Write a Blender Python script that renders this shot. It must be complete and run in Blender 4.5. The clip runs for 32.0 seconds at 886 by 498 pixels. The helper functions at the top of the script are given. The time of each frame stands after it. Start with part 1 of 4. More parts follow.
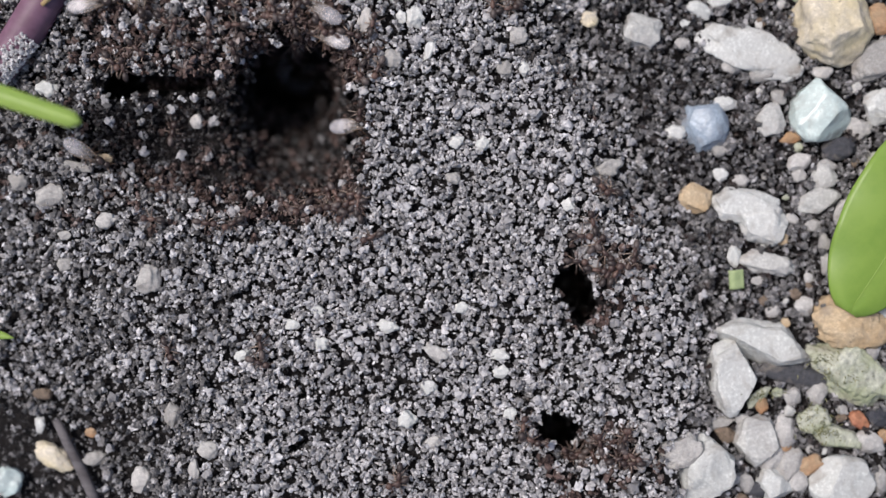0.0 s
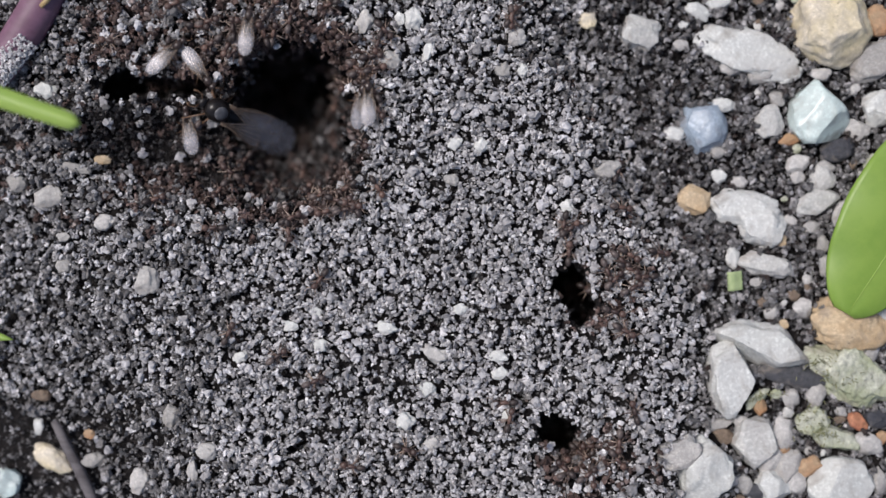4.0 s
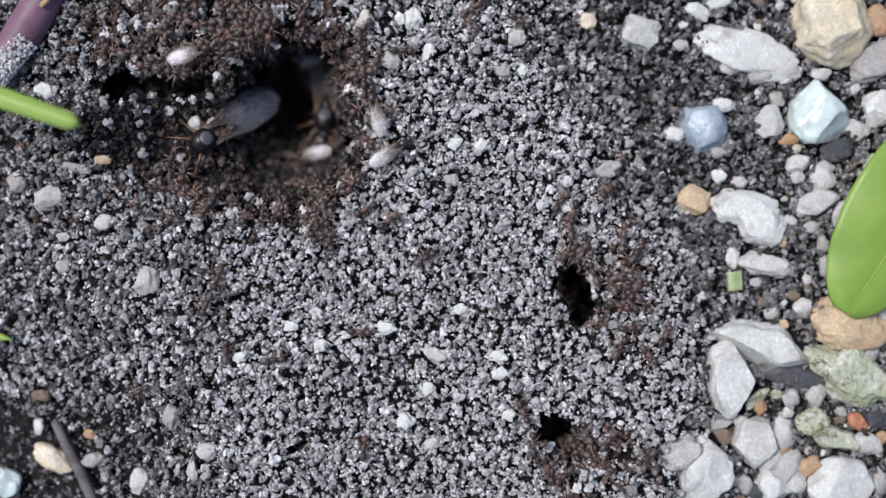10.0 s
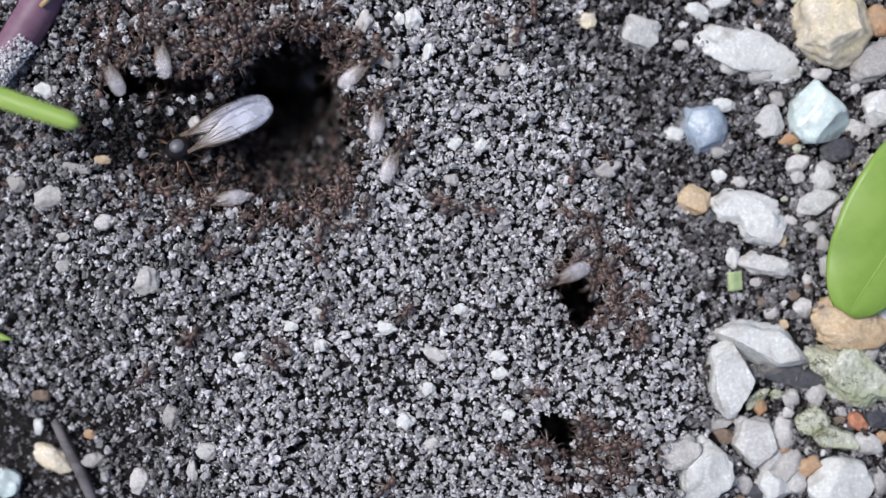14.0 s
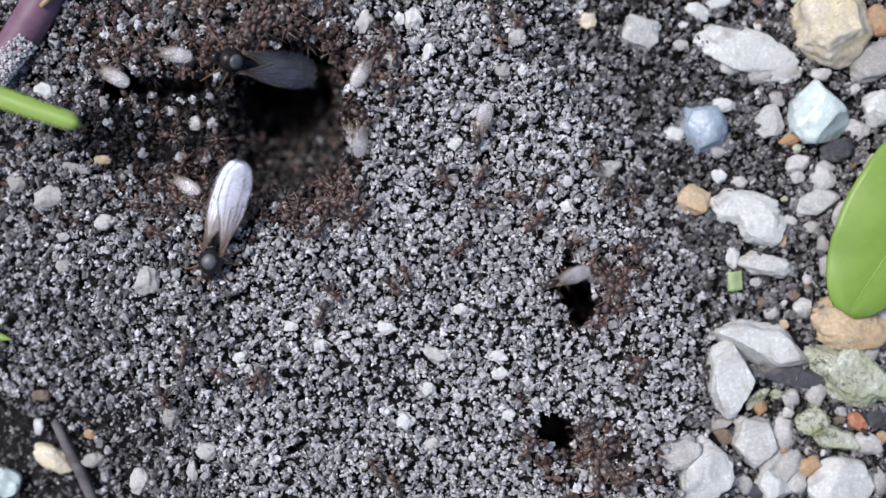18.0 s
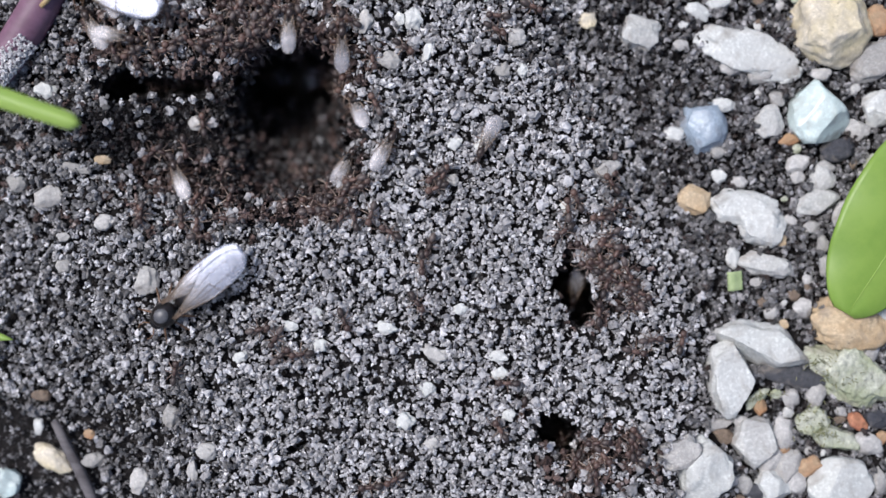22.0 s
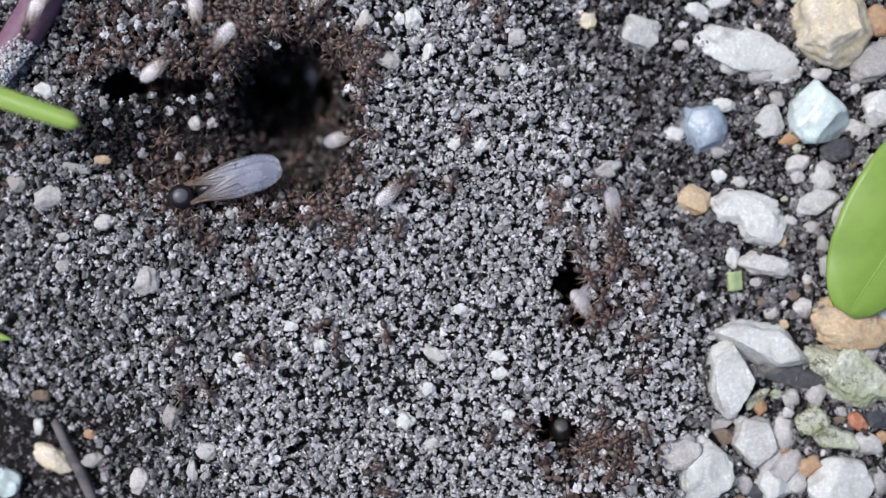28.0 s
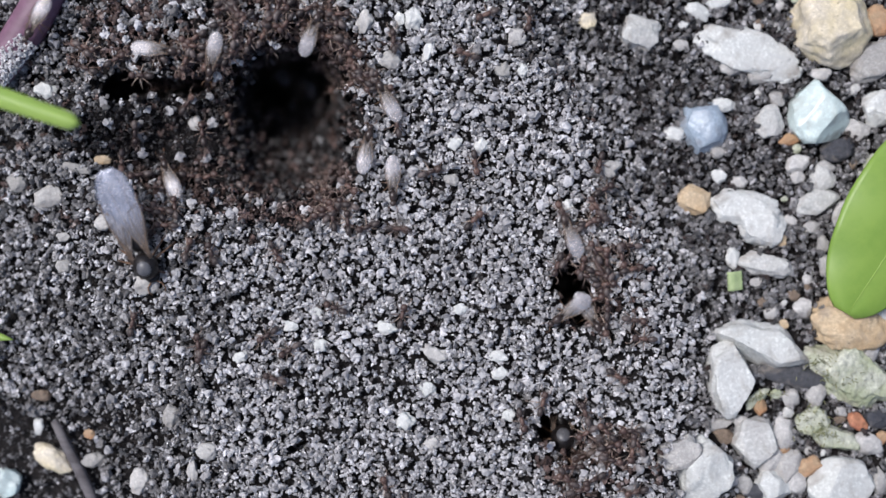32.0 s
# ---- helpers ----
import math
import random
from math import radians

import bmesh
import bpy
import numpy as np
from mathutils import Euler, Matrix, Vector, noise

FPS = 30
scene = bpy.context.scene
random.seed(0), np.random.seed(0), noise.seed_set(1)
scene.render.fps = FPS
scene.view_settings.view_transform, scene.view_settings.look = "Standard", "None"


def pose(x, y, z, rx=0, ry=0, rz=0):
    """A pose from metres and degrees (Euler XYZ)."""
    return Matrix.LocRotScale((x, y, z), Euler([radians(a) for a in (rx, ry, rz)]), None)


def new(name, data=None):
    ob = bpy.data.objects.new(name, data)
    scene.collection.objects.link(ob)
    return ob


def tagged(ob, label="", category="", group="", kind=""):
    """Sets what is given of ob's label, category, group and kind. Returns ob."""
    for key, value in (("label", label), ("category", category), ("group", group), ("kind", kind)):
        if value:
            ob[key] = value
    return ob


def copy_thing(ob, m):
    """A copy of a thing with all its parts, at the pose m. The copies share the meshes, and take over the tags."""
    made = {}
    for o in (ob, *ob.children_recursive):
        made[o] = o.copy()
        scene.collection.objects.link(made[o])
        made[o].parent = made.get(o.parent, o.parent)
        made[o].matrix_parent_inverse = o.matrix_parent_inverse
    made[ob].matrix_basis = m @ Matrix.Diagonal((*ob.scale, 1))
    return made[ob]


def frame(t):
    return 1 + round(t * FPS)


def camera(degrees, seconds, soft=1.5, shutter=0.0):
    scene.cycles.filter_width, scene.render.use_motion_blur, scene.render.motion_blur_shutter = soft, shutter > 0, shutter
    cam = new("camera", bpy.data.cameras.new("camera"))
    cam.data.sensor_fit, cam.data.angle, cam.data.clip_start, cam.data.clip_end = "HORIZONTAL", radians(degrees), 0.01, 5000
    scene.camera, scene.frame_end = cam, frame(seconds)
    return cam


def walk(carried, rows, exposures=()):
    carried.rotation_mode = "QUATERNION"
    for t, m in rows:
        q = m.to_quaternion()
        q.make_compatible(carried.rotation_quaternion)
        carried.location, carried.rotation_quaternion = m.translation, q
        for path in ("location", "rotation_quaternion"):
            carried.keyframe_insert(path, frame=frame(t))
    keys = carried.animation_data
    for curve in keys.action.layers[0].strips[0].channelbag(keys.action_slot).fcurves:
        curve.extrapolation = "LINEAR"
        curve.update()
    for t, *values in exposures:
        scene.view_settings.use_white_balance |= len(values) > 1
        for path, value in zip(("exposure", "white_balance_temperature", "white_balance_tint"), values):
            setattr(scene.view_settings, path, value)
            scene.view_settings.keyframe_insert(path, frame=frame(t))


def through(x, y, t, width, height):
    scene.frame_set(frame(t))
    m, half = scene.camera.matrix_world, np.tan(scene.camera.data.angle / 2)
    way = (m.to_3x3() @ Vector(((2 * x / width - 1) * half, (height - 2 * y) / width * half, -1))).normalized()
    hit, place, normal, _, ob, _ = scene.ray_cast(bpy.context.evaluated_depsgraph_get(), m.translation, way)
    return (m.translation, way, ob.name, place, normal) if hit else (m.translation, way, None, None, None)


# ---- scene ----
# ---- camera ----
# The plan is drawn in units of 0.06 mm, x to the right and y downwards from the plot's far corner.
U = 0.00006
RISE = 784 / math.tan(radians(20))


def at(x, y, z=0.0):
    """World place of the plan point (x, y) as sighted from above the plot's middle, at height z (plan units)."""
    k = U * (1 - z / RISE)
    return ((x - 784) * k, (441 - y) * k, z * U)


cam = camera(40, 32.0, soft=1.48, shutter=0.5)
cam.data.dof.use_dof, cam.data.dof.focus_distance, cam.data.dof.aperture_fstop = True, (RISE - 52) * U, 6.0
walk(cam, [(0.0, pose(-2.6 * U, -2.8 * U, RISE * U)),
           (0.5, pose(-1.2 * U, -1.4 * U, RISE * U)),
           (1.0, pose(0, 0, RISE * U)),
           (2.0, pose(0, 0, RISE * U)),
           (32.0, pose(0, 0, RISE * U))],
     exposures=[(0.0, 0.12, 6550, 14), (3.5, 0.07, 6480, 14), (5.8, -0.01, 6420, 12), (7.0, -0.08, 6400, 12), (8.0, 0.15, 6320, 12), (9.0, 0.24, 6260, 12), (13.0, 0.28, 6180, 13), (20.0, 0.28, 6150, 13), (32.0, 0.25, 6180, 13)])

# ---- light: bright overcast sky ----
SUN_EL, SUN_AZ = 60, -62
world = bpy.data.worlds.new("sky")
scene.world = world
world.use_nodes = True
wn = world.node_tree
wn.nodes.clear()
sky = wn.nodes.new("ShaderNodeTexSky")
sky.sky_type, sky.sun_disc = "NISHITA", False
sky.sun_elevation, sky.sun_rotation = radians(SUN_EL), radians(SUN_AZ)
sky.air_density, sky.dust_density, sky.ozone_density = 1.0, 3.0, 1.0
bg = wn.nodes.new("ShaderNodeBackground")
bg.inputs["Strength"].default_value = 0.10
wout = wn.nodes.new("ShaderNodeOutputWorld")
wn.links.new(sky.outputs[0], bg.inputs["Color"])
wn.links.new(bg.outputs[0], wout.inputs["Surface"])
sun = new("sun", bpy.data.lights.new("sun", "SUN"))
sun.data.energy, sun.data.angle, sun.data.color = 2.7, radians(22), (1.0, 0.97, 0.93)
sun.rotation_euler = (radians(90 - SUN_EL), 0, radians(180 - SUN_AZ))


# ---- materials ----
def material(name):
    mat = bpy.data.materials.new(name)
    mat.use_nodes = True
    return mat, mat.node_tree, mat.node_tree.nodes["Principled BSDF"]


def node(nt, kind, **values):
    n = nt.nodes.new(kind)
    for key, value in values.items():
        n.inputs[key].default_value = value
    return n


def ramp(nt, source, stops):
    r = nt.nodes.new("ShaderNodeValToRGB")
    while len(r.color_ramp.elements) < len(stops):
        r.color_ramp.elements.new(0.5)
    for el, (p, c) in zip(r.color_ramp.elements, stops):
        el.position, el.color = p, (*c, 1)
    nt.links.new(source, r.inputs[0])
    return r


def mixed(nt, kind, a, b, factor=1.0):
    m = nt.nodes.new("ShaderNodeMix")
    m.data_type, m.blend_type = "RGBA", kind
    for socket, value in ((m.inputs[6], a), (m.inputs[7], b), (m.inputs[0], factor)):
        if isinstance(value, bpy.types.NodeSocket):
            nt.links.new(value, socket)
        elif isinstance(value, tuple):
            socket.default_value = (*value, 1)
        else:
            socket.default_value = value
    return m.outputs[2]


def grainy(name, stops, fine=9000, spread="island", rough=0.75, bump=0.6, deep=0.00006, stain=None, coat=0.0, low=0.45, dirt=True):
    """Mineral surface: a base colour picked at random from stops, fine grain, blotches, relief."""
    mat, nt, bsdf = material(name)
    pick = nt.nodes.new("ShaderNodeNewGeometry").outputs["Random Per Island"] if spread == "island" else nt.nodes.new("ShaderNodeObjectInfo").outputs["Random"]
    base = ramp(nt, pick, stops).outputs[0]
    place = nt.nodes.new("ShaderNodeTexCoord").outputs["Object"]
    n1 = node(nt, "ShaderNodeTexNoise", Scale=fine, Detail=4.0, Roughness=0.7)
    n2 = node(nt, "ShaderNodeTexNoise", Scale=fine / 7, Detail=3.0, Roughness=0.6)
    vor = node(nt, "ShaderNodeTexVoronoi", Scale=fine * 0.8)
    for n in (n1, n2, vor):
        nt.links.new(place, n.inputs["Vector"])
    speck = ramp(nt, n1.outputs["Fac"], [(0.32, (low, low, low)), (0.5, (0.85, 0.85, 0.85)), (0.7, (1.25, 1.25, 1.25))])
    colour = mixed(nt, "MULTIPLY", base, speck.outputs[0], 0.9)
    blot = ramp(nt, n2.outputs["Fac"], [(0.38, (0, 0, 0)), (0.62, (1, 1, 1))])
    if stain:
        colour = mixed(nt, "MIX", colour, stain, blot.outputs[0])
        colour = mixed(nt, "MIX", mixed(nt, "MULTIPLY", base, speck.outputs[0], 0.9), colour, 0.6)
    if spread == "object" and dirt:
        n3 = node(nt, "ShaderNodeTexNoise", Scale=fine / 9, Detail=6.0, Roughness=0.65, Distortion=0.6)
        n4 = node(nt, "ShaderNodeTexNoise", Scale=fine * 0.9, Detail=3.0, Roughness=0.6)
        for n in (n3, n4):
            nt.links.new(place, n.inputs["Vector"])
        patch = ramp(nt, n3.outputs["Fac"], [(0.5, (0, 0, 0)), (0.68, (0.7, 0.7, 0.7))])
        pits = ramp(nt, n4.outputs["Fac"], [(0.66, (0, 0, 0)), (0.74, (0.6, 0.6, 0.6))])
        colour = mixed(nt, "MIX", colour, (0.24, 0.21, 0.175), patch.outputs[0])
        colour = mixed(nt, "MIX", colour, (0.08, 0.065, 0.05), pits.outputs[0])
    nt.links.new(colour, bsdf.inputs["Base Color"])
    bsdf.inputs["Roughness"].default_value = rough
    bsdf.inputs["Coat Weight"].default_value = coat
    bsdf.inputs["Coat Roughness"].default_value = 0.25
    height = nt.nodes.new("ShaderNodeMath")
    height.operation = "SUBTRACT"
    nt.links.new(n1.outputs["Fac"], height.inputs[0])
    nt.links.new(vor.outputs["Distance"], height.inputs[1])
    b = node(nt, "ShaderNodeBump", Strength=bump, Distance=deep)
    nt.links.new(height.outputs[0], b.inputs["Height"])
    nt.links.new(b.outputs[0], bsdf.inputs["Normal"])
    return mat


def grey(v, warm=0.0):
    return (v * (1.015 + warm), v, v * (1 - warm) * 1.02)


MAT_SOIL = grainy("dark_humus_soil", [(0, (0.018, 0.0165, 0.017)), (1, (0.025, 0.023, 0.0235))], fine=3500, bump=1.0, deep=0.0003, rough=0.9, stain=(0.03, 0.026, 0.026))
MAT_SOIL.node_tree.nodes["Principled BSDF"].inputs["Specular IOR Level"].default_value = 0.2
MAT_CRUMB = grainy("grey_sandy_crumbs", [(0.0, grey(0.055)), (0.2, grey(0.25)), (0.55, grey(0.56)), (0.8, grey(0.82)), (1.0, grey(0.94))], stain=grey(0.3), rough=0.55, fine=7000, deep=0.0001, bump=0.8)
MAT_SINGLE = grainy("single_sandy_crumb", [(0.0, grey(0.2)), (0.4, grey(0.40)), (0.8, grey(0.6)), (1.0, grey(0.8))], fine=7000, spread="object", stain=grey(0.3), rough=0.6, bump=0.9, deep=0.00012, dirt=False)
MAT_CRUST = grainy("pale_quartz_dust", [(0.0, grey(0.35)), (0.5, grey(0.6)), (1.0, grey(0.85))], stain=grey(0.4), rough=0.5)
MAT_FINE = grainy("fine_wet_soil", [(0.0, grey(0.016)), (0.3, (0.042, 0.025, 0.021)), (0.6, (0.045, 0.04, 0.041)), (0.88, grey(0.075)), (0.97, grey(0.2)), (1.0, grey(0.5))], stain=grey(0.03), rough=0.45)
# moist border soil; also colours in the shade between the mound's crumbs
MAT_DARK = grainy("moist_and_gap_shade_crumbs", [(0.0, grey(0.05)), (0.35, grey(0.14, 0.03)), (0.7, grey(0.28, 0.01)), (0.92, grey(0.46)), (1.0, grey(0.72))], stain=grey(0.1), rough=0.55)
MAT_BROWN = grainy("brown_pit_crumbs", [(0.0, (0.045, 0.027, 0.023)), (0.5, (0.105, 0.065, 0.055)), (0.8, (0.19, 0.127, 0.113)), (1.0, (0.42, 0.36, 0.34))], stain=(0.03, 0.018, 0.014), rough=0.6)
STONES = {
    "white": grainy("white_limestone", [(0, (0.58, 0.595, 0.57)), (1, (0.67, 0.68, 0.655))], fine=2600, spread="object", bump=0.28, deep=0.0001, stain=(0.48, 0.48, 0.46), low=0.78),
    "cream": grainy("cream_limestone", [(0, (0.64, 0.575, 0.46)), (1, (0.69, 0.63, 0.52))], fine=2200, spread="object", bump=0.3, deep=0.0001, stain=(0.64, 0.54, 0.30), low=0.75),
    "tan": grainy("tan_sandstone", [(0, (0.53, 0.41, 0.26)), (1, (0.58, 0.46, 0.31))], fine=2400, spread="object", bump=0.4, deep=0.0001, stain=(0.43, 0.29, 0.15), low=0.7),
    "orange": grainy("orange_flint", [(0, (0.38, 0.25, 0.14)), (1, (0.45, 0.32, 0.2))], fine=2400, spread="object", bump=0.3, deep=0.00008, stain=(0.35, 0.15, 0.06), low=0.7),
    "red": grainy("brick_red_chip", [(0, (0.42, 0.17, 0.09)), (1, (0.44, 0.2, 0.11))], fine=2600, spread="object", stain=(0.3, 0.1, 0.06)),
    "ice": grainy("pale_green_quartz", [(0, (0.51, 0.60, 0.575)), (1, (0.55, 0.63, 0.61))], fine=1800, spread="object", bump=0.25, rough=0.35, stain=(0.5, 0.62, 0.6), coat=0.3, low=0.85),
    "blue": grainy("blue_grey_flint", [(0, (0.33, 0.41, 0.50)), (1, (0.37, 0.45, 0.53))], fine=1800, spread="object", bump=0.25, rough=0.4, stain=(0.18, 0.21, 0.26), coat=0.05, low=0.7),
    "grey": grainy("grey_limestone", [(0, (0.32, 0.31, 0.29)), (0.5, (0.45, 0.44, 0.42)), (1, (0.6, 0.585, 0.56))], fine=2600, spread="object", bump=0.5, deep=0.0001, stain=(0.25, 0.24, 0.23), low=0.65),
    "dark": grainy("dark_slate", [(0, (0.035, 0.038, 0.05)), (1, (0.07, 0.072, 0.08))], fine=2600, spread="object", bump=0.5, deep=0.0001, stain=(0.05, 0.05, 0.055)),
    "pale": grainy("pale_grey_limestone", [(0, (0.52, 0.525, 0.50)), (1, (0.60, 0.60, 0.57))], fine=2600, spread="object", bump=0.5, deep=0.0001, stain=(0.36, 0.35, 0.34), low=0.65),
    "brown": grainy("brown_clay_stone", [(0, (0.17, 0.125, 0.09)), (1, (0.22, 0.165, 0.12))], fine=2600, spread="object", bump=0.5, deep=0.0001, stain=(0.12, 0.09, 0.065)),
    "moss": grainy("mossy_limestone", [(0, (0.46, 0.48, 0.38)), (1, (0.55, 0.56, 0.47))], fine=1800, spread="object", bump=0.8, deep=0.0002, stain=(0.22, 0.26, 0.1), low=0.6),
}


def organic(name, colour, second, scale=900, rough=0.45, bump=0.2, deep=0.0001, through=0.0, stretch=(1, 1, 1)):
    mat, nt, bsdf = material(name)
    place = nt.nodes.new("ShaderNodeTexCoord").outputs["Object"]
    mp = nt.nodes.new("ShaderNodeMapping")
    mp.inputs["Scale"].default_value = stretch
    nt.links.new(place, mp.inputs["Vector"])
    n1 = node(nt, "ShaderNodeTexNoise", Scale=scale, Detail=4.0, Roughness=0.6)
    nt.links.new(mp.outputs[0], n1.inputs["Vector"])
    c = ramp(nt, n1.outputs["Fac"], [(0.35, second), (0.62, colour)])
    nt.links.new(c.outputs[0], bsdf.inputs["Base Color"])
    bsdf.inputs["Roughness"].default_value = rough
    b = node(nt, "ShaderNodeBump", Strength=bump, Distance=deep)
    nt.links.new(n1.outputs["Fac"], b.inputs["Height"])
    nt.links.new(b.outputs[0], bsdf.inputs["Normal"])
    if through:
        tr = nt.nodes.new("ShaderNodeBsdfTranslucent")
        nt.links.new(c.outputs[0], tr.inputs["Color"])
        mx = node(nt, "ShaderNodeMixShader", Fac=through)
        nt.links.new(bsdf.outputs[0], mx.inputs[1])
        nt.links.new(tr.outputs[0], mx.inputs[2])
        nt.links.new(mx.outputs[0], nt.nodes["Material Output"].inputs["Surface"])
    return mat


def membrane(name, tint, smoky, clear, span, metal):
    """Wing skin: smoky and clear at the root, sky reflection painted pale towards the tip, with a sheen."""
    mat, nt, bsdf = material(name)
    place = nt.nodes.new("ShaderNodeTexCoord").outputs["Object"]
    along = nt.nodes.new("ShaderNodeSeparateXYZ")
    nt.links.new(place, along.inputs[0])
    n1 = node(nt, "ShaderNodeTexNoise", Scale=900.0, Detail=2.0)
    nt.links.new(place, n1.inputs["Vector"])
    reach = nt.nodes.new("ShaderNodeMapRange")
    for key, value in (("From Min", -0.12 * span), ("From Max", -0.6 * span), ("To Min", 0.0), ("To Max", 1.0)):
        reach.inputs[key].default_value = value
    nt.links.new(along.outputs[0], reach.inputs["Value"])
    c = ramp(nt, n1.outputs["Fac"], [(0.35, tuple(v * 0.85 for v in tint)), (0.65, tint)])
    nt.links.new(mixed(nt, "MIX", smoky, c.outputs[0], reach.outputs[0]), bsdf.inputs["Base Color"])
    bsdf.inputs["Roughness"].default_value = 0.46
    bsdf.inputs["Metallic"].default_value = metal
    b = node(nt, "ShaderNodeBump", Strength=0.2, Distance=0.00005)
    nt.links.new(n1.outputs["Fac"], b.inputs["Height"])
    nt.links.new(b.outputs[0], bsdf.inputs["Normal"])
    see = nt.nodes.new("ShaderNodeMapRange")
    for key, value in (("From Min", 0.0), ("From Max", 1.0), ("To Min", clear + 0.16), ("To Max", clear)):
        see.inputs[key].default_value = value
    nt.links.new(reach.outputs[0], see.inputs["Value"])
    cl = nt.nodes.new("ShaderNodeBsdfTransparent")
    mx = nt.nodes.new("ShaderNodeMixShader")
    nt.links.new(see.outputs[0], mx.inputs[0])
    nt.links.new(bsdf.outputs[0], mx.inputs[1])
    nt.links.new(cl.outputs[0], mx.inputs[2])
    nt.links.new(mx.outputs[0], nt.nodes["Material Output"].inputs["Surface"])
    return mat


MAT_LEAF = organic("fresh_green_leaf", (0.255, 0.40, 0.07), (0.205, 0.345, 0.055), scale=260, rough=0.4, bump=0.15, through=0.25)
MAT_RIB = organic("pale_leaf_rib", (0.29, 0.43, 0.085), (0.25, 0.39, 0.07), scale=500, through=0.2)
MAT_MOSS = organic("green_moss", (0.25, 0.25, 0.11), (0.13, 0.135, 0.06), scale=900, through=0.2)
MAT_BLADE = organic("lime_grass_blade", (0.37, 0.53, 0.12), (0.29, 0.44, 0.09), scale=600, rough=0.45, through=0.25, stretch=(0.2, 1, 1))
MAT_STEM = organic("purple_stem_skin", (0.19, 0.10, 0.15), (0.14, 0.07, 0.105), scale=700, rough=0.5)
MAT_STRAW = organic("dry_straw", (0.5, 0.38, 0.2), (0.38, 0.27, 0.13), scale=1200)
MAT_ROOT = organic("grey_dead_root", (0.13, 0.12, 0.125), (0.07, 0.062, 0.065), scale=900, rough=0.8, stretch=(0.2, 1, 1))
MAT_LITTER = organic("dark_rotten_litter", (0.075, 0.072, 0.075), (0.04, 0.04, 0.04), scale=800, rough=0.7, bump=0.5)
MAT_QUEEN = organic("black_brown_chitin", (0.016, 0.013, 0.013), (0.008, 0.007, 0.007), scale=1500, rough=0.35, bump=0.05)
for mat in (MAT_QUEEN,):
    shell = mat.node_tree.nodes["Principled BSDF"]
    shell.inputs["Coat Weight"].default_value, shell.inputs["Coat IOR"].default_value, shell.inputs["Coat Roughness"].default_value = 0.12, 1.5, 0.15
    shell.inputs["Specular IOR Level"].default_value = 0.25
# grey that paints the sky's reflection on top of the black thorax
MAT_SKY_GLINT = organic("grey_sky_glint", (0.105, 0.106, 0.115), (0.06, 0.06, 0.066), scale=1500, rough=0.4, bump=0.1)
MAT_LIMB = organic("brown_limb_chitin", (0.16, 0.09, 0.05), (0.09, 0.05, 0.03), scale=1500, rough=0.35)
MAT_VEIN = organic("brown_wing_vein", (0.17, 0.12, 0.085), (0.09, 0.062, 0.045), scale=1500, rough=0.5)
MAT_MALE = organic("dark_brown_chitin", (0.05, 0.034, 0.029), (0.022, 0.015, 0.013), scale=2500, rough=0.3)
MAT_WORKER = grainy("red_brown_worker_chitin", [(0.0, (0.036, 0.021, 0.018)), (0.6, (0.07, 0.04, 0.033)), (1.0, (0.13, 0.075, 0.058))], fine=6000, spread="object", rough=0.45, bump=0.2, low=0.7, dirt=False)
MAT_GASTER = grainy("dull_brown_worker_gaster", [(0.0, (0.03, 0.021, 0.019)), (0.6, (0.055, 0.04, 0.036)), (1.0, (0.12, 0.094, 0.086))], fine=6000, spread="object", rough=0.45, bump=0.2, low=0.7, dirt=False)
MAT_WORKER_LEG = grainy("tan_worker_limb", [(0.0, (0.09, 0.062, 0.052)), (0.6, (0.2, 0.143, 0.118)), (1.0, (0.42, 0.33, 0.27))], fine=6000, spread="object", rough=0.5, bump=0.2, low=0.7, dirt=False)
# the pale tints carry the sky's reflection on the clear wings
MAT_WING = membrane("sky_tinted_wing_skin", (0.52, 0.55, 0.65), (0.42, 0.385, 0.36), 0.62, 160 * U, 0.7)
MAT_WING_SMALL = membrane("small_sky_tinted_wing_skin", (0.60, 0.58, 0.60), (0.38, 0.345, 0.315), 0.77, 66 * U, 0.3)


# ---- the lie of the ground ----
def step(a, b, v):
    s = np.clip((v - a) / (b - a), 0, 1)
    return s * s * (3 - 2 * s)


def dish(x, y, cx, cy, rx, ry, turn=0.0):
    c, s = math.cos(radians(turn)), math.sin(radians(turn))
    dx, dy = x - cx, y - cy
    return np.hypot((dx * c + dy * s) / rx, (dy * c - dx * s) / ry)


def ripple(x, y, size, seed):
    """Smooth random relief by summed waves."""
    rng = np.random.default_rng(seed)
    out = np.zeros_like(x)
    for k in range(14):
        a, f, p = rng.uniform(0, 6.28), rng.uniform(0.6, 1.8) / size, rng.uniform(0, 6.28)
        out += np.sin(6.28 * f * (x * math.cos(a) + y * math.sin(a)) + p)
    return out / 14 ** 0.5


